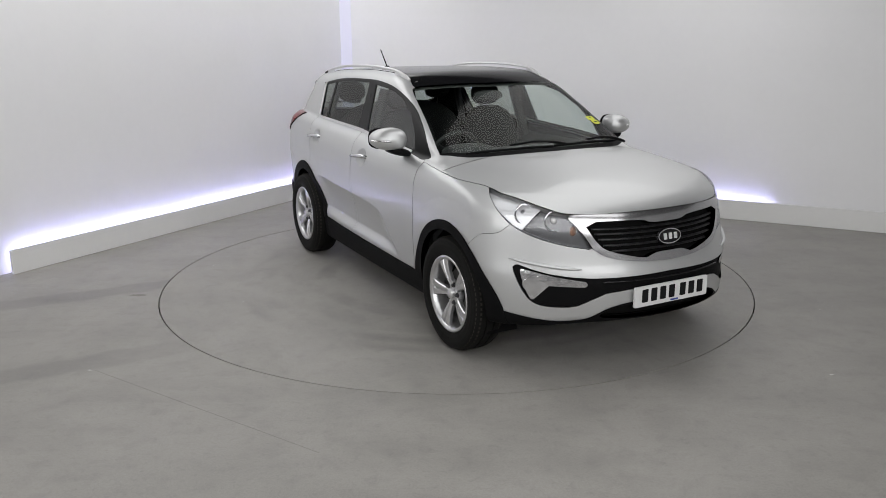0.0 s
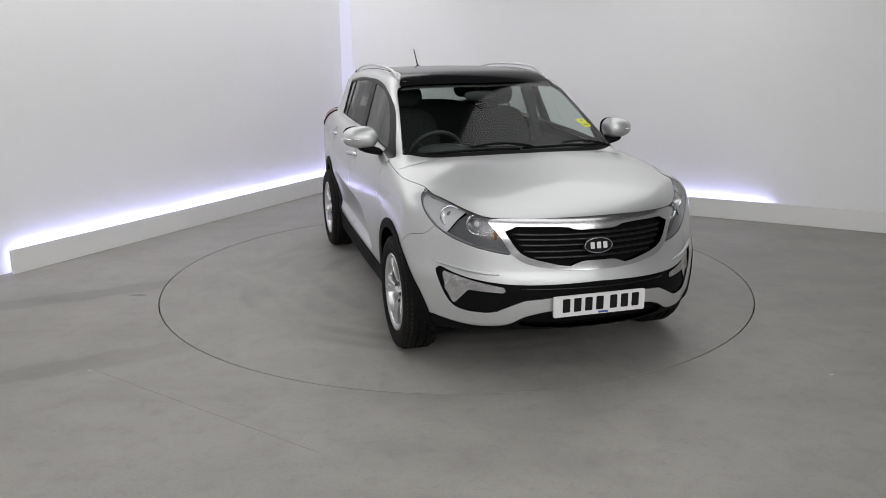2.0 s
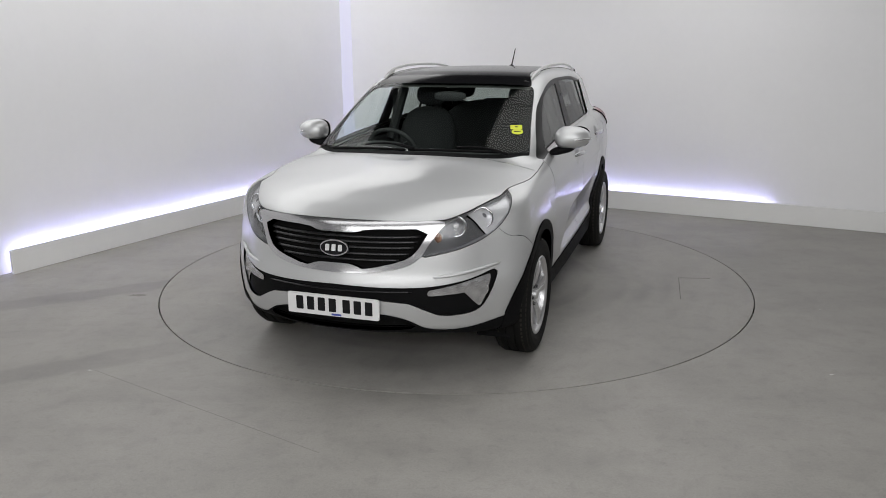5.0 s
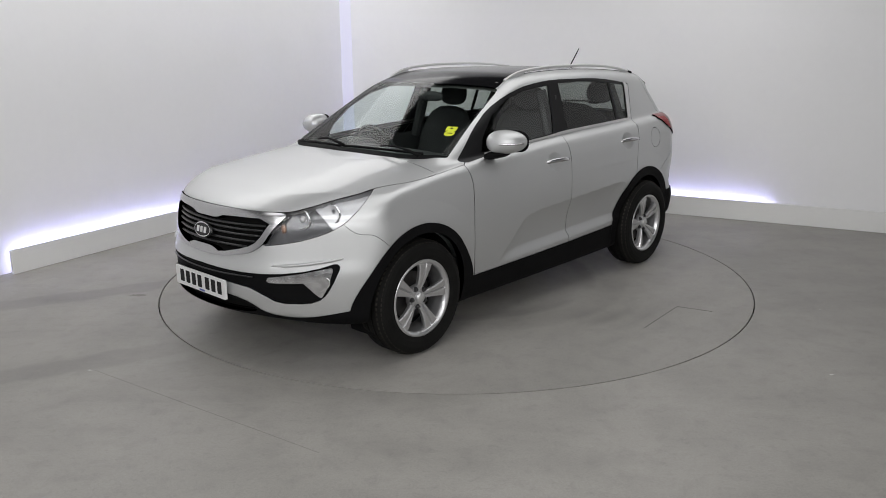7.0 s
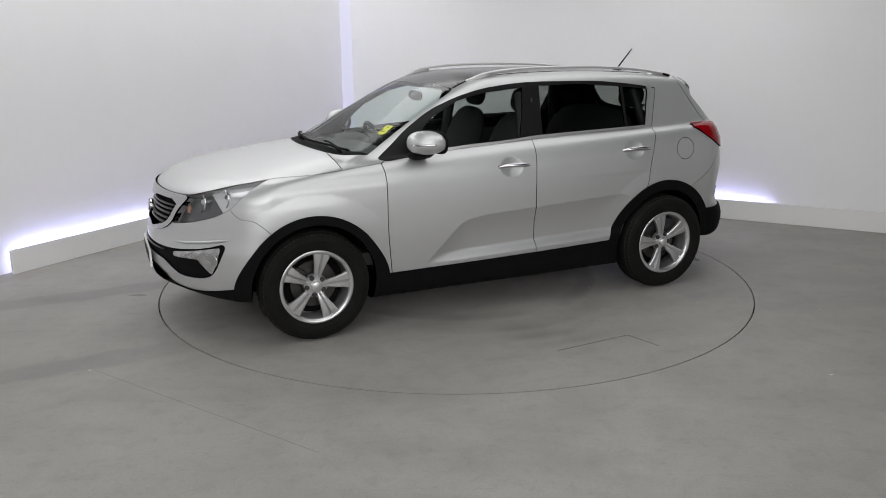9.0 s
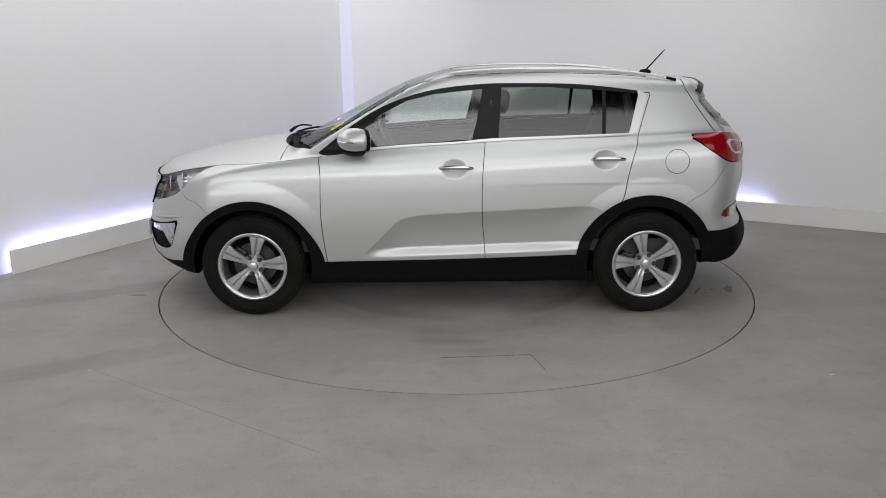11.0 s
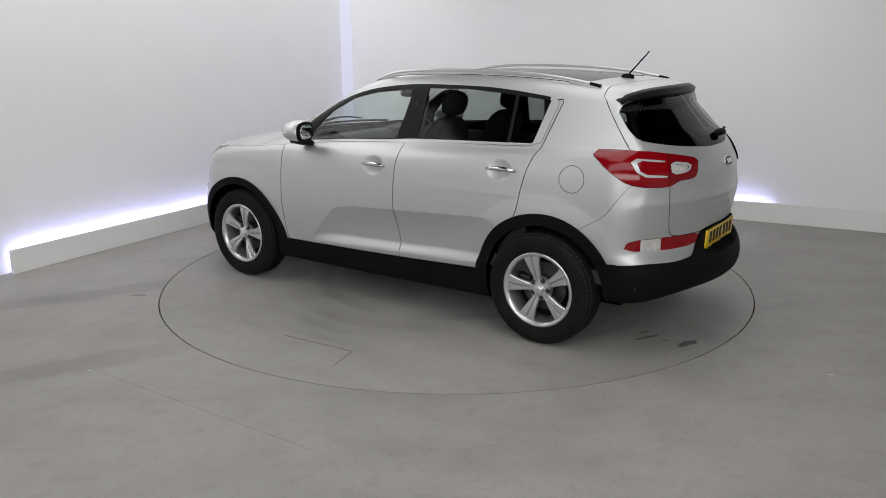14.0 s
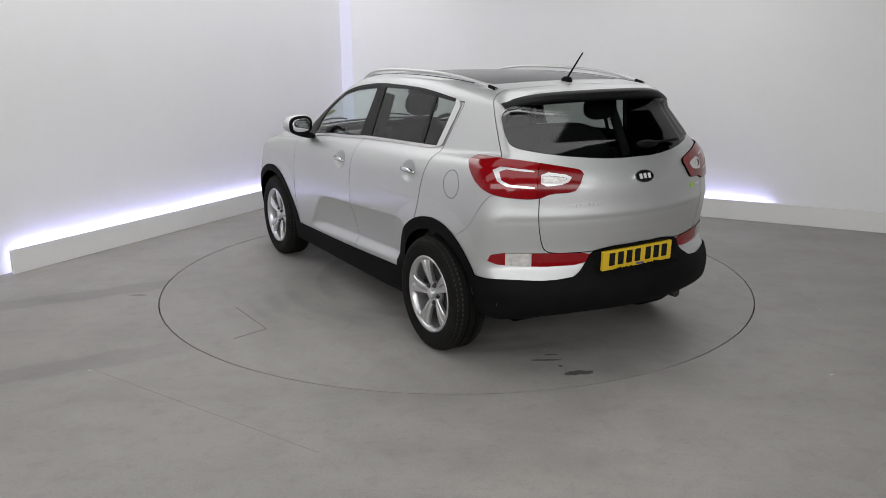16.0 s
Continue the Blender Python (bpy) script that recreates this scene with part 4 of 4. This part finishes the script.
def grille_details():
    for z in (.725, .757, .789, .821, .853):
        half = float(np.interp(z, [.70, .72, .76, .80, .86], [.26, .33, .395, .425, .455]))
        rod = tube([nose_face(half * k / 12, z, -.014) for k in range(-12, 13)], .0085, 8, .75)
        part("slat", rod, SLAT, grille, smooth=True)
    for z in (.562,):
        part("lower_slat", tube([nose_face(.40 * k / 10, z, -.006) for k in range(-10, 11)], .010, 8, .6), GLOSS, car, smooth=True)
    m = frame_on(2.17, 0, .774)
    badge = part("badge", slab(oval(.080, .042), .020, m), CHROME, car, "oval chrome badge")
    part("badge_field", slab(oval(.073, .036), .003, m @ Matrix.Translation((0, 0, .0195))), GLOSS, badge)
    for k in (-1, 0, 1):
        part("badge_mark", slab(round_rect(.022, .034, .004), .004, m @ Matrix.Translation((k * .036, 0, .0215))), MARK, badge)
    m = frame_on(-2.13, 0, 1.083)
    badge = part("badge", slab(oval(.068, .035), .010, m), CHROME, tailgate, "oval chrome badge")
    part("badge_field", slab(oval(.060, .028), .003, m @ Matrix.Translation((0, 0, .0095))), GLOSS, badge)
    for k in (-1, 0, 1):
        part("badge_mark", slab(round_rect(.019, .028, .003), .004, m @ Matrix.Translation((k * .031, 0, .0115))), MARK, badge)
    # unreadable model name and green badge on the tailgate
    for k in range(8):
        part("name_bar", slab(round_rect(.019, .018, .003), .003, frame_on(-2.11, .475 - .026 * k, .962)), PAINT, tailgate)
    part("green_mark", slab(round_rect(.05, .026, .005), .004, frame_on(-2.08, -.47, .985)), GREEN, tailgate)
    part("name_bar", slab(round_rect(.07, .012, .003), .004, frame_on(-2.06, -.545, .985)), CHROME, tailgate)


def nose_point(u, z):
    """The point of the nose's left half where x - y is u, at height z."""
    lo, hi = .2, 1.0
    for _ in range(24):
        y = (lo + hi) / 2
        inside = float(skin(np.array([u + y]), np.array([y]), np.array([z]))[0]) < 0
        lo, hi = (y, hi) if inside else (lo, y)
    return on_skin(u + lo, lo, z)


def fog_lips():
    """The body-coloured fin over each fog lamp bay."""
    path = [nose_point(1.03 + .05 * k, .668 - .0056 * k + .0002 * k * k) for k in range(12)]
    for s in (1, -1):
        pts = [Vector((q.x, q.y * s, q.z)) + Vector((n.x, n.y * s, n.z)) * (.002 + .008 * math.sin(math.pi * min(k + 1, 11) / 12) ** .5) for k, (q, n) in enumerate(path)]
        part("fog_lamp_fin", tube(pts, [.003, .008] + [.011] * 8 + [.008, .003], 10, .8), PAINT, car, "body-coloured fin over the fog lamp", smooth=True)


def plate(front):
    """A number plate with plain bars for its characters."""
    if front:
        m = Matrix.Translation((2.222, 0, .476)) @ Euler((radians(90), 0, radians(90))).to_matrix().to_4x4()
    else:
        m = Matrix.Translation((-2.110, 0, .638)) @ pose(0, 0, 0, 0, -2, 0) @ Euler((radians(90), 0, radians(-90))).to_matrix().to_4x4()
    ob = part("number_plate", slab(round_rect(.52, .111, .008), .012, m @ Matrix.Translation((0, 0, -.002))), WHITE_PLATE if front else YELLOW_PLATE, car, "white number plate with black bars" if front else "yellow number plate with black bars")
    for x in (-.190, -.127, -.064, -.001, .078, .141, .204):
        part("plate_bar", slab(round_rect(.041, .072, .004), .0022, m @ Matrix.Translation((x, .004, .0095))), INK, ob)
    part("maker_mark", slab(round_rect(.055, .010, .002), .0022, m @ Matrix.Translation((.02, -.046, .0095))), BLUE_INK, ob)
    part("plate_holder", slab(round_rect(.15, .014, .004), .012, m @ Matrix.Translation((.02, -.060, -.004))), BLACK, ob)


def wheel():
    """A wheel about the y axis, its face towards +y."""
    w = new("wheel")
    tyre = lathe([(.222, .085), (.236, .098), (.262, .106), (.295, .108), (.318, .102), (.333, .090), (.341, .074), (.3445, .05), (.345, .03), (.337, .029), (.337, .022), (.3452, .021), (.3455, 0), (.3452, -.021), (.337, -.022), (.337, -.029), (.345, -.03), (.3445, -.05), (.341, -.074), (.333, -.09), (.318, -.102), (.262, -.106), (.225, -.085)], 96)
    t = part("tyre", tyre, RUBBER, w, smooth=False)
    lug = bmesh.new()
    for k in range(72):
        a = 2 * math.pi * k / 72
        for s in (1, -1):
            add_box(lug, -.0085, -.018, -.003, .0085, .018, .003, 0, Matrix.Rotation(a, 4, "Y") @ Matrix.Translation((0, s * .078, .3350)) @ Matrix.Rotation(-s * .45, 4, "X"))
    tagged(part("tread", lug, WORN_RUBBER, t), kind="stuff")
    rim = lathe([(.232, .098), (.234, .090), (.226, .080), (.212, .076), (.206, .066), (.200, .02), (.196, -.09), (.192, -.09), (.196, .02), (.203, .060), (.206, .085), (.222, .100)], 72, True)
    r = part("rim", rim, ALLOY, w, smooth=True)
    for k in range(5):
        a = 2 * math.pi * k / 5
        for s in (1, -1):
            # each spoke is a pair of ribs that widen outwards, with a groove between
            bm = bmesh.new()
            rows = []
            for rad, c, wd, y, deep in ((.045, .010, .018, .062, .030), (.085, .0145, .024, .074, .026), (.13, .0195, .032, .083, .024), (.175, .0255, .043, .088, .024), (.207, .0305, .054, .086, .03)):
                lo, hi = (c * s * .95 - wd / 2), (c * s * .95 + wd / 2)
                ch = .006
                if s > 0:
                    sec = ((0, y - deep), (0, y - .014), (.006 + rad * .012, y), (hi - ch, y), (hi, y - ch), (hi, y - deep))
                else:
                    sec = ((lo, y - deep), (lo, y - ch), (lo + ch, y), (-.006 - rad * .012, y), (0, y - .014), (0, y - deep))
                rows.append([bm.verts.new((u, v, rad)) for u, v in sec])
            for p0, p1 in zip(rows, rows[1:]):
                for j in range(6):
                    bm.faces.new((p0[j], p0[(j + 1) % 6], p1[(j + 1) % 6], p1[j]))
            bm.faces.new(rows[0]), bm.faces.new(rows[-1][::-1])
            bmesh.ops.recalc_face_normals(bm, faces=bm.faces)
            part("spoke", placed(bm, Matrix.Rotation(a, 4, "Y")), ALLOY, r)
        bolt = placed(lathe([(0, .090), (.008, .089), (.0098, .085), (.0098, .077), (.0155, .077), (.017, .072), (.017, .062)], 12), Matrix.Rotation(a + math.pi / 5, 4, "Y") @ Matrix.Translation((0, -.012, .056)))
        part("wheel_nut", bolt, NUT, r)
    part("hub", lathe([(0, .082), (.026, .081), (.030, .076), (.032, .066), (.072, .060), (.076, .045), (.076, .03), (0, .03)], 40), ALLOY, r, smooth=False)
    part("centre_cap", lathe([(0, .089), (.025, .088), (.030, .083), (.030, .078)], 32), SATIN, r, smooth=True)
    part("brake_disc", lathe([(0, .0), (.145, 0), (.148, -.004), (.148, -.02), (0, -.02)], 48), STEEL, w)
    part("drum_shade", lathe([(0, -.03), (.193, -.03), (.193, -.04), (0, -.04)], 32), DARK, w)
    cal = placed(box(-.045, -.03, .085, .045, .035, .16, .006), Matrix.Rotation(1.2, 4, "Y"))
    part("brake_caliper", cal, STEEL, w)
    return w


def wheels():
    first = wheel()
    first.parent = car
    first.matrix_basis = pose(WHEEL_X, .795, WHEEL_R, 0, -12, 0)
    for x, s, spin in ((-WHEEL_X, 1, 14), (WHEEL_X, -1, 20), (-WHEEL_X, -1, 50)):
        copy_thing(first, pose(x, s * .795, WHEEL_R, 0, spin, 0 if s > 0 else 180))
    for sx in (1, -1):
        for s in (1, -1):
            bm = bmesh.new()
            rows = []
            for k in range(25):
                a = radians(4 + 172 * k / 24)
                rows.append([bm.verts.new((sx * WHEEL_X + r * math.cos(a), y * s, WHEEL_R + r * math.sin(a))) for r, y in ((.40, .80), (.398, .54), (.02, .54))])
            for a, b in zip(rows, rows[1:]):
                for j in range(2):
                    bm.faces.new((a[j], b[j], b[j + 1], a[j + 1]))
            part("wheel_liner", bm, DARK, car)
    part("underbody", box(-1.72, -.55, .22, 1.6, .55, .32, .02), DARK, car)
    # small air deflectors ahead of the front wheels
    for s in (1, -1):
        part("air_deflector", box(1.60, .70 * s - .10, .17, 1.63, .70 * s + .10, .34, .006), BLACK, car)
    part("exhaust", tube([(-1.4, -.45, .30), (-1.8, -.46, .30), (-2.0, -.46, .31)], .03, 14), STEEL, car)


def handles():
    for host, x, z in ((0, -.055, .995), (1, -1.045, 1.046)):
        for s, doors in ((1, 0), (-1, 1)):
            door = (front_doors, rear_doors)[host][doors]
            m = frame_on(x, .87 * s, z)
            bar = tube([(-.118, -.008, .004), (-.105, -.006, .018), (-.06, -.002, .030), (0, .001, .034), (.06, .002, .030), (.105, .001, .018), (.118, 0, .004)], [.006, .011, .014, .015, .014, .011, .006], 12, .9)
            part("door_handle", placed(bar, m @ Matrix.Translation((-.012 * s, .002, .020))), HANDLE, door, "satin chrome door handle", smooth=True)


def mirrors():
    for s, door in ((1, front_doors[0]), (-1, front_doors[1])):
        q = Vector((.600, .934 * s, 1.192))
        body = blob(0, 0, 0, .112, .110, .072, 2.3, 36)
        for v in body.verts:
            # the back is flat, the front swells, the lower edge is cut slantwise
            if v.co.x < -.070:
                v.co.x = -.070 + (v.co.x + .070) * .15
            v.co.z *= 1.0 - .18 * (v.co.y * s / .134)
            v.co.x -= .028 * v.co.y * s / .134
        mir = part("door_mirror", placed(body, Matrix.Translation(q)), PAINT, door, "silver door mirror with indicator strip", smooth=True)
        face = blob(0, 0, 0, .006, .078, .050, 3, 24)
        part("mirror_glass", placed(face, Matrix.Translation(q + Vector((-.087, -.004 * s, -.002))) @ Matrix.Rotation(.24 * s, 4, "Z")), MIRROR, mir, smooth=True)
        rimm = blob(0, 0, 0, .016, .103, .069, 3, 24)
        part("mirror_rim", placed(rimm, Matrix.Translation(q + Vector((-.073, -.004 * s, -.002))) @ Matrix.Rotation(.24 * s, 4, "Z")), BLACK, mir, smooth=True)
        base = blob(0, 0, 0, .075, .085, .026, 2.6, 24)
        part("mirror_foot", placed(base, Matrix.Translation((.615, .872 * s, 1.112)) @ Matrix.Rotation(.25 * s, 4, "X")), BLACK, mir, smooth=True)
        strip = []
        for k in range(10):
            a = radians(12 + 8 * k)
            r = (math.cos(a) ** 2.35 + math.sin(a) ** 2.35) ** (-1 / 2.35)
            strip.append((q.x + .113 * r * math.cos(a) - .028 * r * math.sin(a), q.y + s * .111 * r * math.sin(a), q.z - .004))
        part("indicator_strip", tube(strip, .0075, 8, .7), CHROME, mir, smooth=True)


def roof_things():
    for s in (1, -1):
        pts = []
        lift = curve((.16, .004), (.05, .022), (-.15, .034), (-.6, .036), (-1.1, .032), (-1.4, .018), (-1.53, .006))
        edge = curve((.16, .560), (-.1, .572), (-.6, .575), (-1.1, .57), (-1.53, .560))
        for x in np.linspace(.16, -1.53, 26):
            z = float(ROOF(x)) + .01 - .05 * .33
            q, n = on_skin(x, float(edge(x)), z)
            pts.append((q.x, q.y * s, q.z + float(lift(x))))
        rail = part("roof_rail", tube(pts, .0105, 12, .9), SATIN, car, "satin silver roof rail", smooth=True)
        foot = [(a, b, c - .014) for a, b, c in pts]
        part("rail_foot", tube(foot[:4], .007, 8, 1.4), SATIN, rail, smooth=True)
        part("rail_foot", tube(foot[-4:], .007, 8, 1.4), SATIN, rail, smooth=True)
        part("rail_cap", tube(pts[-2:], .0115, 8, .9), BLACK, rail, "black rail end cap")
        ditch = [on_skin(x, .545 + .0 * x, float(ROOF(x))) for x in np.linspace(.1, -1.5, 24)]
        part("roof_ditch", tube([(q.x, q.y * s, q.z + .0005) for q, n in ditch], .0045, 6, .5), BLACK, car)
    q, n = on_skin(-1.46, 0, 1.57)
    foot = blob(0, 0, 0, .045, .022, .022, 2.2, 16)
    ant = part("antenna", placed(foot, Matrix.Translation(q + Vector((0, 0, .006)))), BLACK, car, "short black roof antenna", smooth=True)
    part("antenna_rod", tube([q + Vector((.0, 0, .015)), q + Vector((-.135, 0, .165))], [.006, .0042], 8), BLACK, ant, smooth=True)
    # spoiler lip over the rear window
    bm = bmesh.new()
    rows = []
    for k in range(-20, 21):
        y = .575 * k / 20
        f = 1 - .32 * abs(k / 20) ** 5
        top = float(ROOF(-1.68)) + .008 - .05 * y * y - .045 * abs(k / 20) ** 6
        back = -1.815 + .30 * y * y + .02 * abs(k / 20) ** 6
        sec = [(-1.62 + .05 * y * y, top - .006), (-1.72 + .20 * y * y, top + .001), (back + .02, top - .012), (back, top - .026), (back + .004, top - .05 * f), (back + .03, top - .066 * f), (-1.70 + .2 * y * y, top - .055 * f)]
        rows.append([bm.verts.new((x, y, z)) for x, z in sec])
    for a, b in zip(rows, rows[1:]):
        for j in range(6):
            bm.faces.new((a[j], b[j], b[j + 1], a[j + 1]))
    bm.faces.new(rows[0]), bm.faces.new(rows[-1][::-1])
    bmesh.ops.recalc_face_normals(bm, faces=bm.faces)
    sp = part("spoiler", bm, PAINT, tailgate, "silver roof spoiler with gloss black lip", smooth=True)
    bm = bmesh.new()
    rows = []
    for k in range(-20, 21):
        y = .612 * k / 20
        f = 1 - .32 * abs(k / 20) ** 5
        top = float(ROOF(-1.68)) + .008 - .05 * y * y - .045 * abs(k / 20) ** 6
        back = -1.815 + .30 * y * y + .02 * abs(k / 20) ** 6
        sec = [(back + .035, top - .004), (back + .018, top - .011), (back - .004, top - .026), (back, top - .052 * f), (back + .03, top - .070 * f), (-1.70 + .2 * y * y, top - .060 * f)]
        rows.append([bm.verts.new((x, y, z)) for x, z in sec])
    for a, b in zip(rows, rows[1:]):
        for j in range(5):
            bm.faces.new((a[j], b[j], b[j + 1], a[j + 1]))
    bmesh.ops.recalc_face_normals(bm, faces=bm.faces)
    part("spoiler_lip", bm, SATIN_BLACK, sp, smooth=True)


def wipers():
    def screen(y, z, off):
        q, n = on_skin(1.08 - (z - 1.15) / .526 - .25 * y * y, y, z)
        return q + n * off
    for a, b, mid in (((-.02, 1.122), (-.60, 1.130), (.05, 1.105)), ((.60, 1.142), (.0, 1.128), (.62, 1.11))):
        blade = [screen(a[0] + (b[0] - a[0]) * k / 12, a[1] + (b[1] - a[1]) * k / 12 + .006 * math.sin(math.pi * k / 12), .016) for k in range(13)]
        w = part("wiper", tube(blade, .010, 8, .8), BLACK, car, smooth=True)
        arm = [screen(mid[0] + (blade[6].y - mid[0]) * k / 8, mid[1] + (blade[6].z - mid[1]) * k / 8, .035 + .02 * math.sin(math.pi * k / 8)) for k in range(9)]
        part("wiper_arm", tube(arm, [.014] * 3 + [.009] * 6, 8, .7), BLACK, w, smooth=True)
    pts = [on_skin(-2.02 + .0 * k, -.10 - .035 * k, 1.225 + .006 * k) for k in range(10)]
    w = part("wiper", tube([q + n * .022 for q, n in pts], .010, 8, .8), BLACK, tailgate, smooth=True)
    part("wiper_arm", placed(blob(0, 0, 0, .03, .075, .022, 2.4, 16), Matrix.Translation(pts[0][0] + pts[0][1] * .024)), BLACK, w, smooth=True)
    m = frame_on(.76, .60, 1.262)
    st = part("sticker", slab(round_rect(.075, .045, .004), .0015, m @ Matrix.Translation((0, .028, .002))), STICKER, car, "yellow sticker on the windscreen")
    part("sticker_disc", slab(oval(.037, .030, 24), .0015, m @ Matrix.Translation((.005, -.022, .002))), STICKER, st)
    part("sticker_mark", slab(round_rect(.016, .013, .004), .001, m @ Matrix.Translation((0, .03, .004))), INK, st)
    part("sticker_bar", slab(round_rect(.04, .007, .002), .001, m @ Matrix.Translation((.005, -.022, .004))), INK, st)


def cabin():
    def seat(x, y, w, name="car_seat"):
        s = part(name, placed(blob(0, 0, 0, .27, w, .10, 3.5, 24), pose(x, y, .66, 0, -6)), CLOTH, car, "dark cloth seat", smooth=True)
        part("backrest", placed(blob(0, 0, 0, .085, w * .95, .33, 3, 24), pose(x - .29, y, .98, 0, -20)), CLOTH, s, smooth=True)
        return s

    def headrest(s, x, y):
        part("headrest", placed(blob(0, 0, 0, .05, .125, .085, 2.8, 20), pose(x, y, 1.385, 0, -12)), CLOTH, s, smooth=True)
    for y in (.38, -.38):
        s = seat(.05, y, .25)
        headrest(s, -.375, y)
    s = seat(-.88, 0, .62)
    for y in (.42, -.42):
        headrest(s, -1.295, y)
    dash = blob(0, 0, 0, .22, .72, .14, 3.5, 30)
    d = part("dashboard", placed(dash, pose(.82, 0, .955, 0, 6)), TRIM, car, smooth=True)
    part("instrument_hood", placed(blob(0, 0, 0, .12, .19, .06, 2.6, 20), pose(.68, -.38, 1.075)), TRIM, d, smooth=True)
    ring = bmesh.new()
    n, k = 36, 8
    vs = [[ring.verts.new(((.185 + .015 * math.cos(b)) * math.cos(a), (.185 + .015 * math.cos(b)) * math.sin(a), .015 * math.sin(b))) for b in (2 * math.pi * j / k for j in range(k))] for a in (2 * math.pi * i / n for i in range(n))]
    for i in range(n):
        for j in range(k):
            ring.faces.new((vs[i][j], vs[(i + 1) % n][j], vs[(i + 1) % n][(j + 1) % k], vs[i][(j + 1) % k]))
    m = Matrix.Translation((.47, -.38, 1.03)) @ pose(0, 0, 0, 0, -66, 0)
    sw = part("steering_wheel", placed(ring, m), TRIM, car, smooth=True)
    part("wheel_boss", placed(blob(0, 0, 0, .07, .075, .03, 2.4, 20), m), TRIM, sw, smooth=True)
    for a in (0, 2.1, -2.1):
        part("wheel_spoke", placed(box(.05, -.02, -.01, .18, .02, .01, .004), m @ Matrix.Rotation(a + math.pi, 4, "Z")), TRIM, sw)
    part("cabin_floor", box(-1.9, -.80, .42, 1.0, .80, .50), TRIM, car)
    part("load_cover", box(-1.85, -.66, 1.02, -1.30, .66, 1.04), TRIM, car)
    part("rear_view_mirror", placed(blob(0, 0, 0, .02, .12, .035, 2.8, 18), pose(.30, 0, 1.42)), TRIM, car, smooth=True)
    for s in (1, -1):
        part("door_lining", box(-1.15, .73 * s - .02, .5, .80, .73 * s + .02, 1.075, .01), TRIM, car)
        for x, x2, w in ((-.24, -.34, .05), (-1.28, -1.20, .04)):
            post = tube([(x, .69 * s, 1.05), (x2 if x < -1 else x - .01, .565 * s, 1.45)], w * .8, 8)
            part("pillar_lining", post, TRIM, car)
        belt = box(-.005, -.022, 0, .005, .022, .42)
        part("seat_belt", placed(belt, pose(-.28, .66 * s, 1.0, 0, 0, 0)), TRIM, car)
        part("roof_side_lining", tube([(x, .52 * s, float(ROOF(x)) - .05) for x in np.linspace(.2, -1.5, 12)], .045, 8, .5), LINER, car)


grille_details()
fog_lips()
plate(True)
plate(False)
wheels()
handles()
mirrors()
roof_things()
wipers()
cabin()

# ---- what moves: the turntable, and the car that stands on it ----
START = [(0, -61.06), (.25, -61.15), (.5, -61.6), (.75, -62.45), (1, -63.8), (1.25, -65.45), (1.5, -67.41), (1.75, -70.0), (2, -72.85), (2.5, -78.70), (3.0, -84.58), (3.5, -90.48)]
LATER = [(t, -90.48 - (238.2 - 90.48) * (t - 3.5) / 12.5) for t in range(4, 17)]
CAR_ON_TABLE = Matrix.Translation((.051, .084, 0))


def motions():
    turns = [(t, pose(0, 0, 0, 0, 0, a)) for t, a in START + LATER]
    walk(turntable, turns)
    walk(car, [(t, m @ CAR_ON_TABLE) for t, m in turns])


motions()
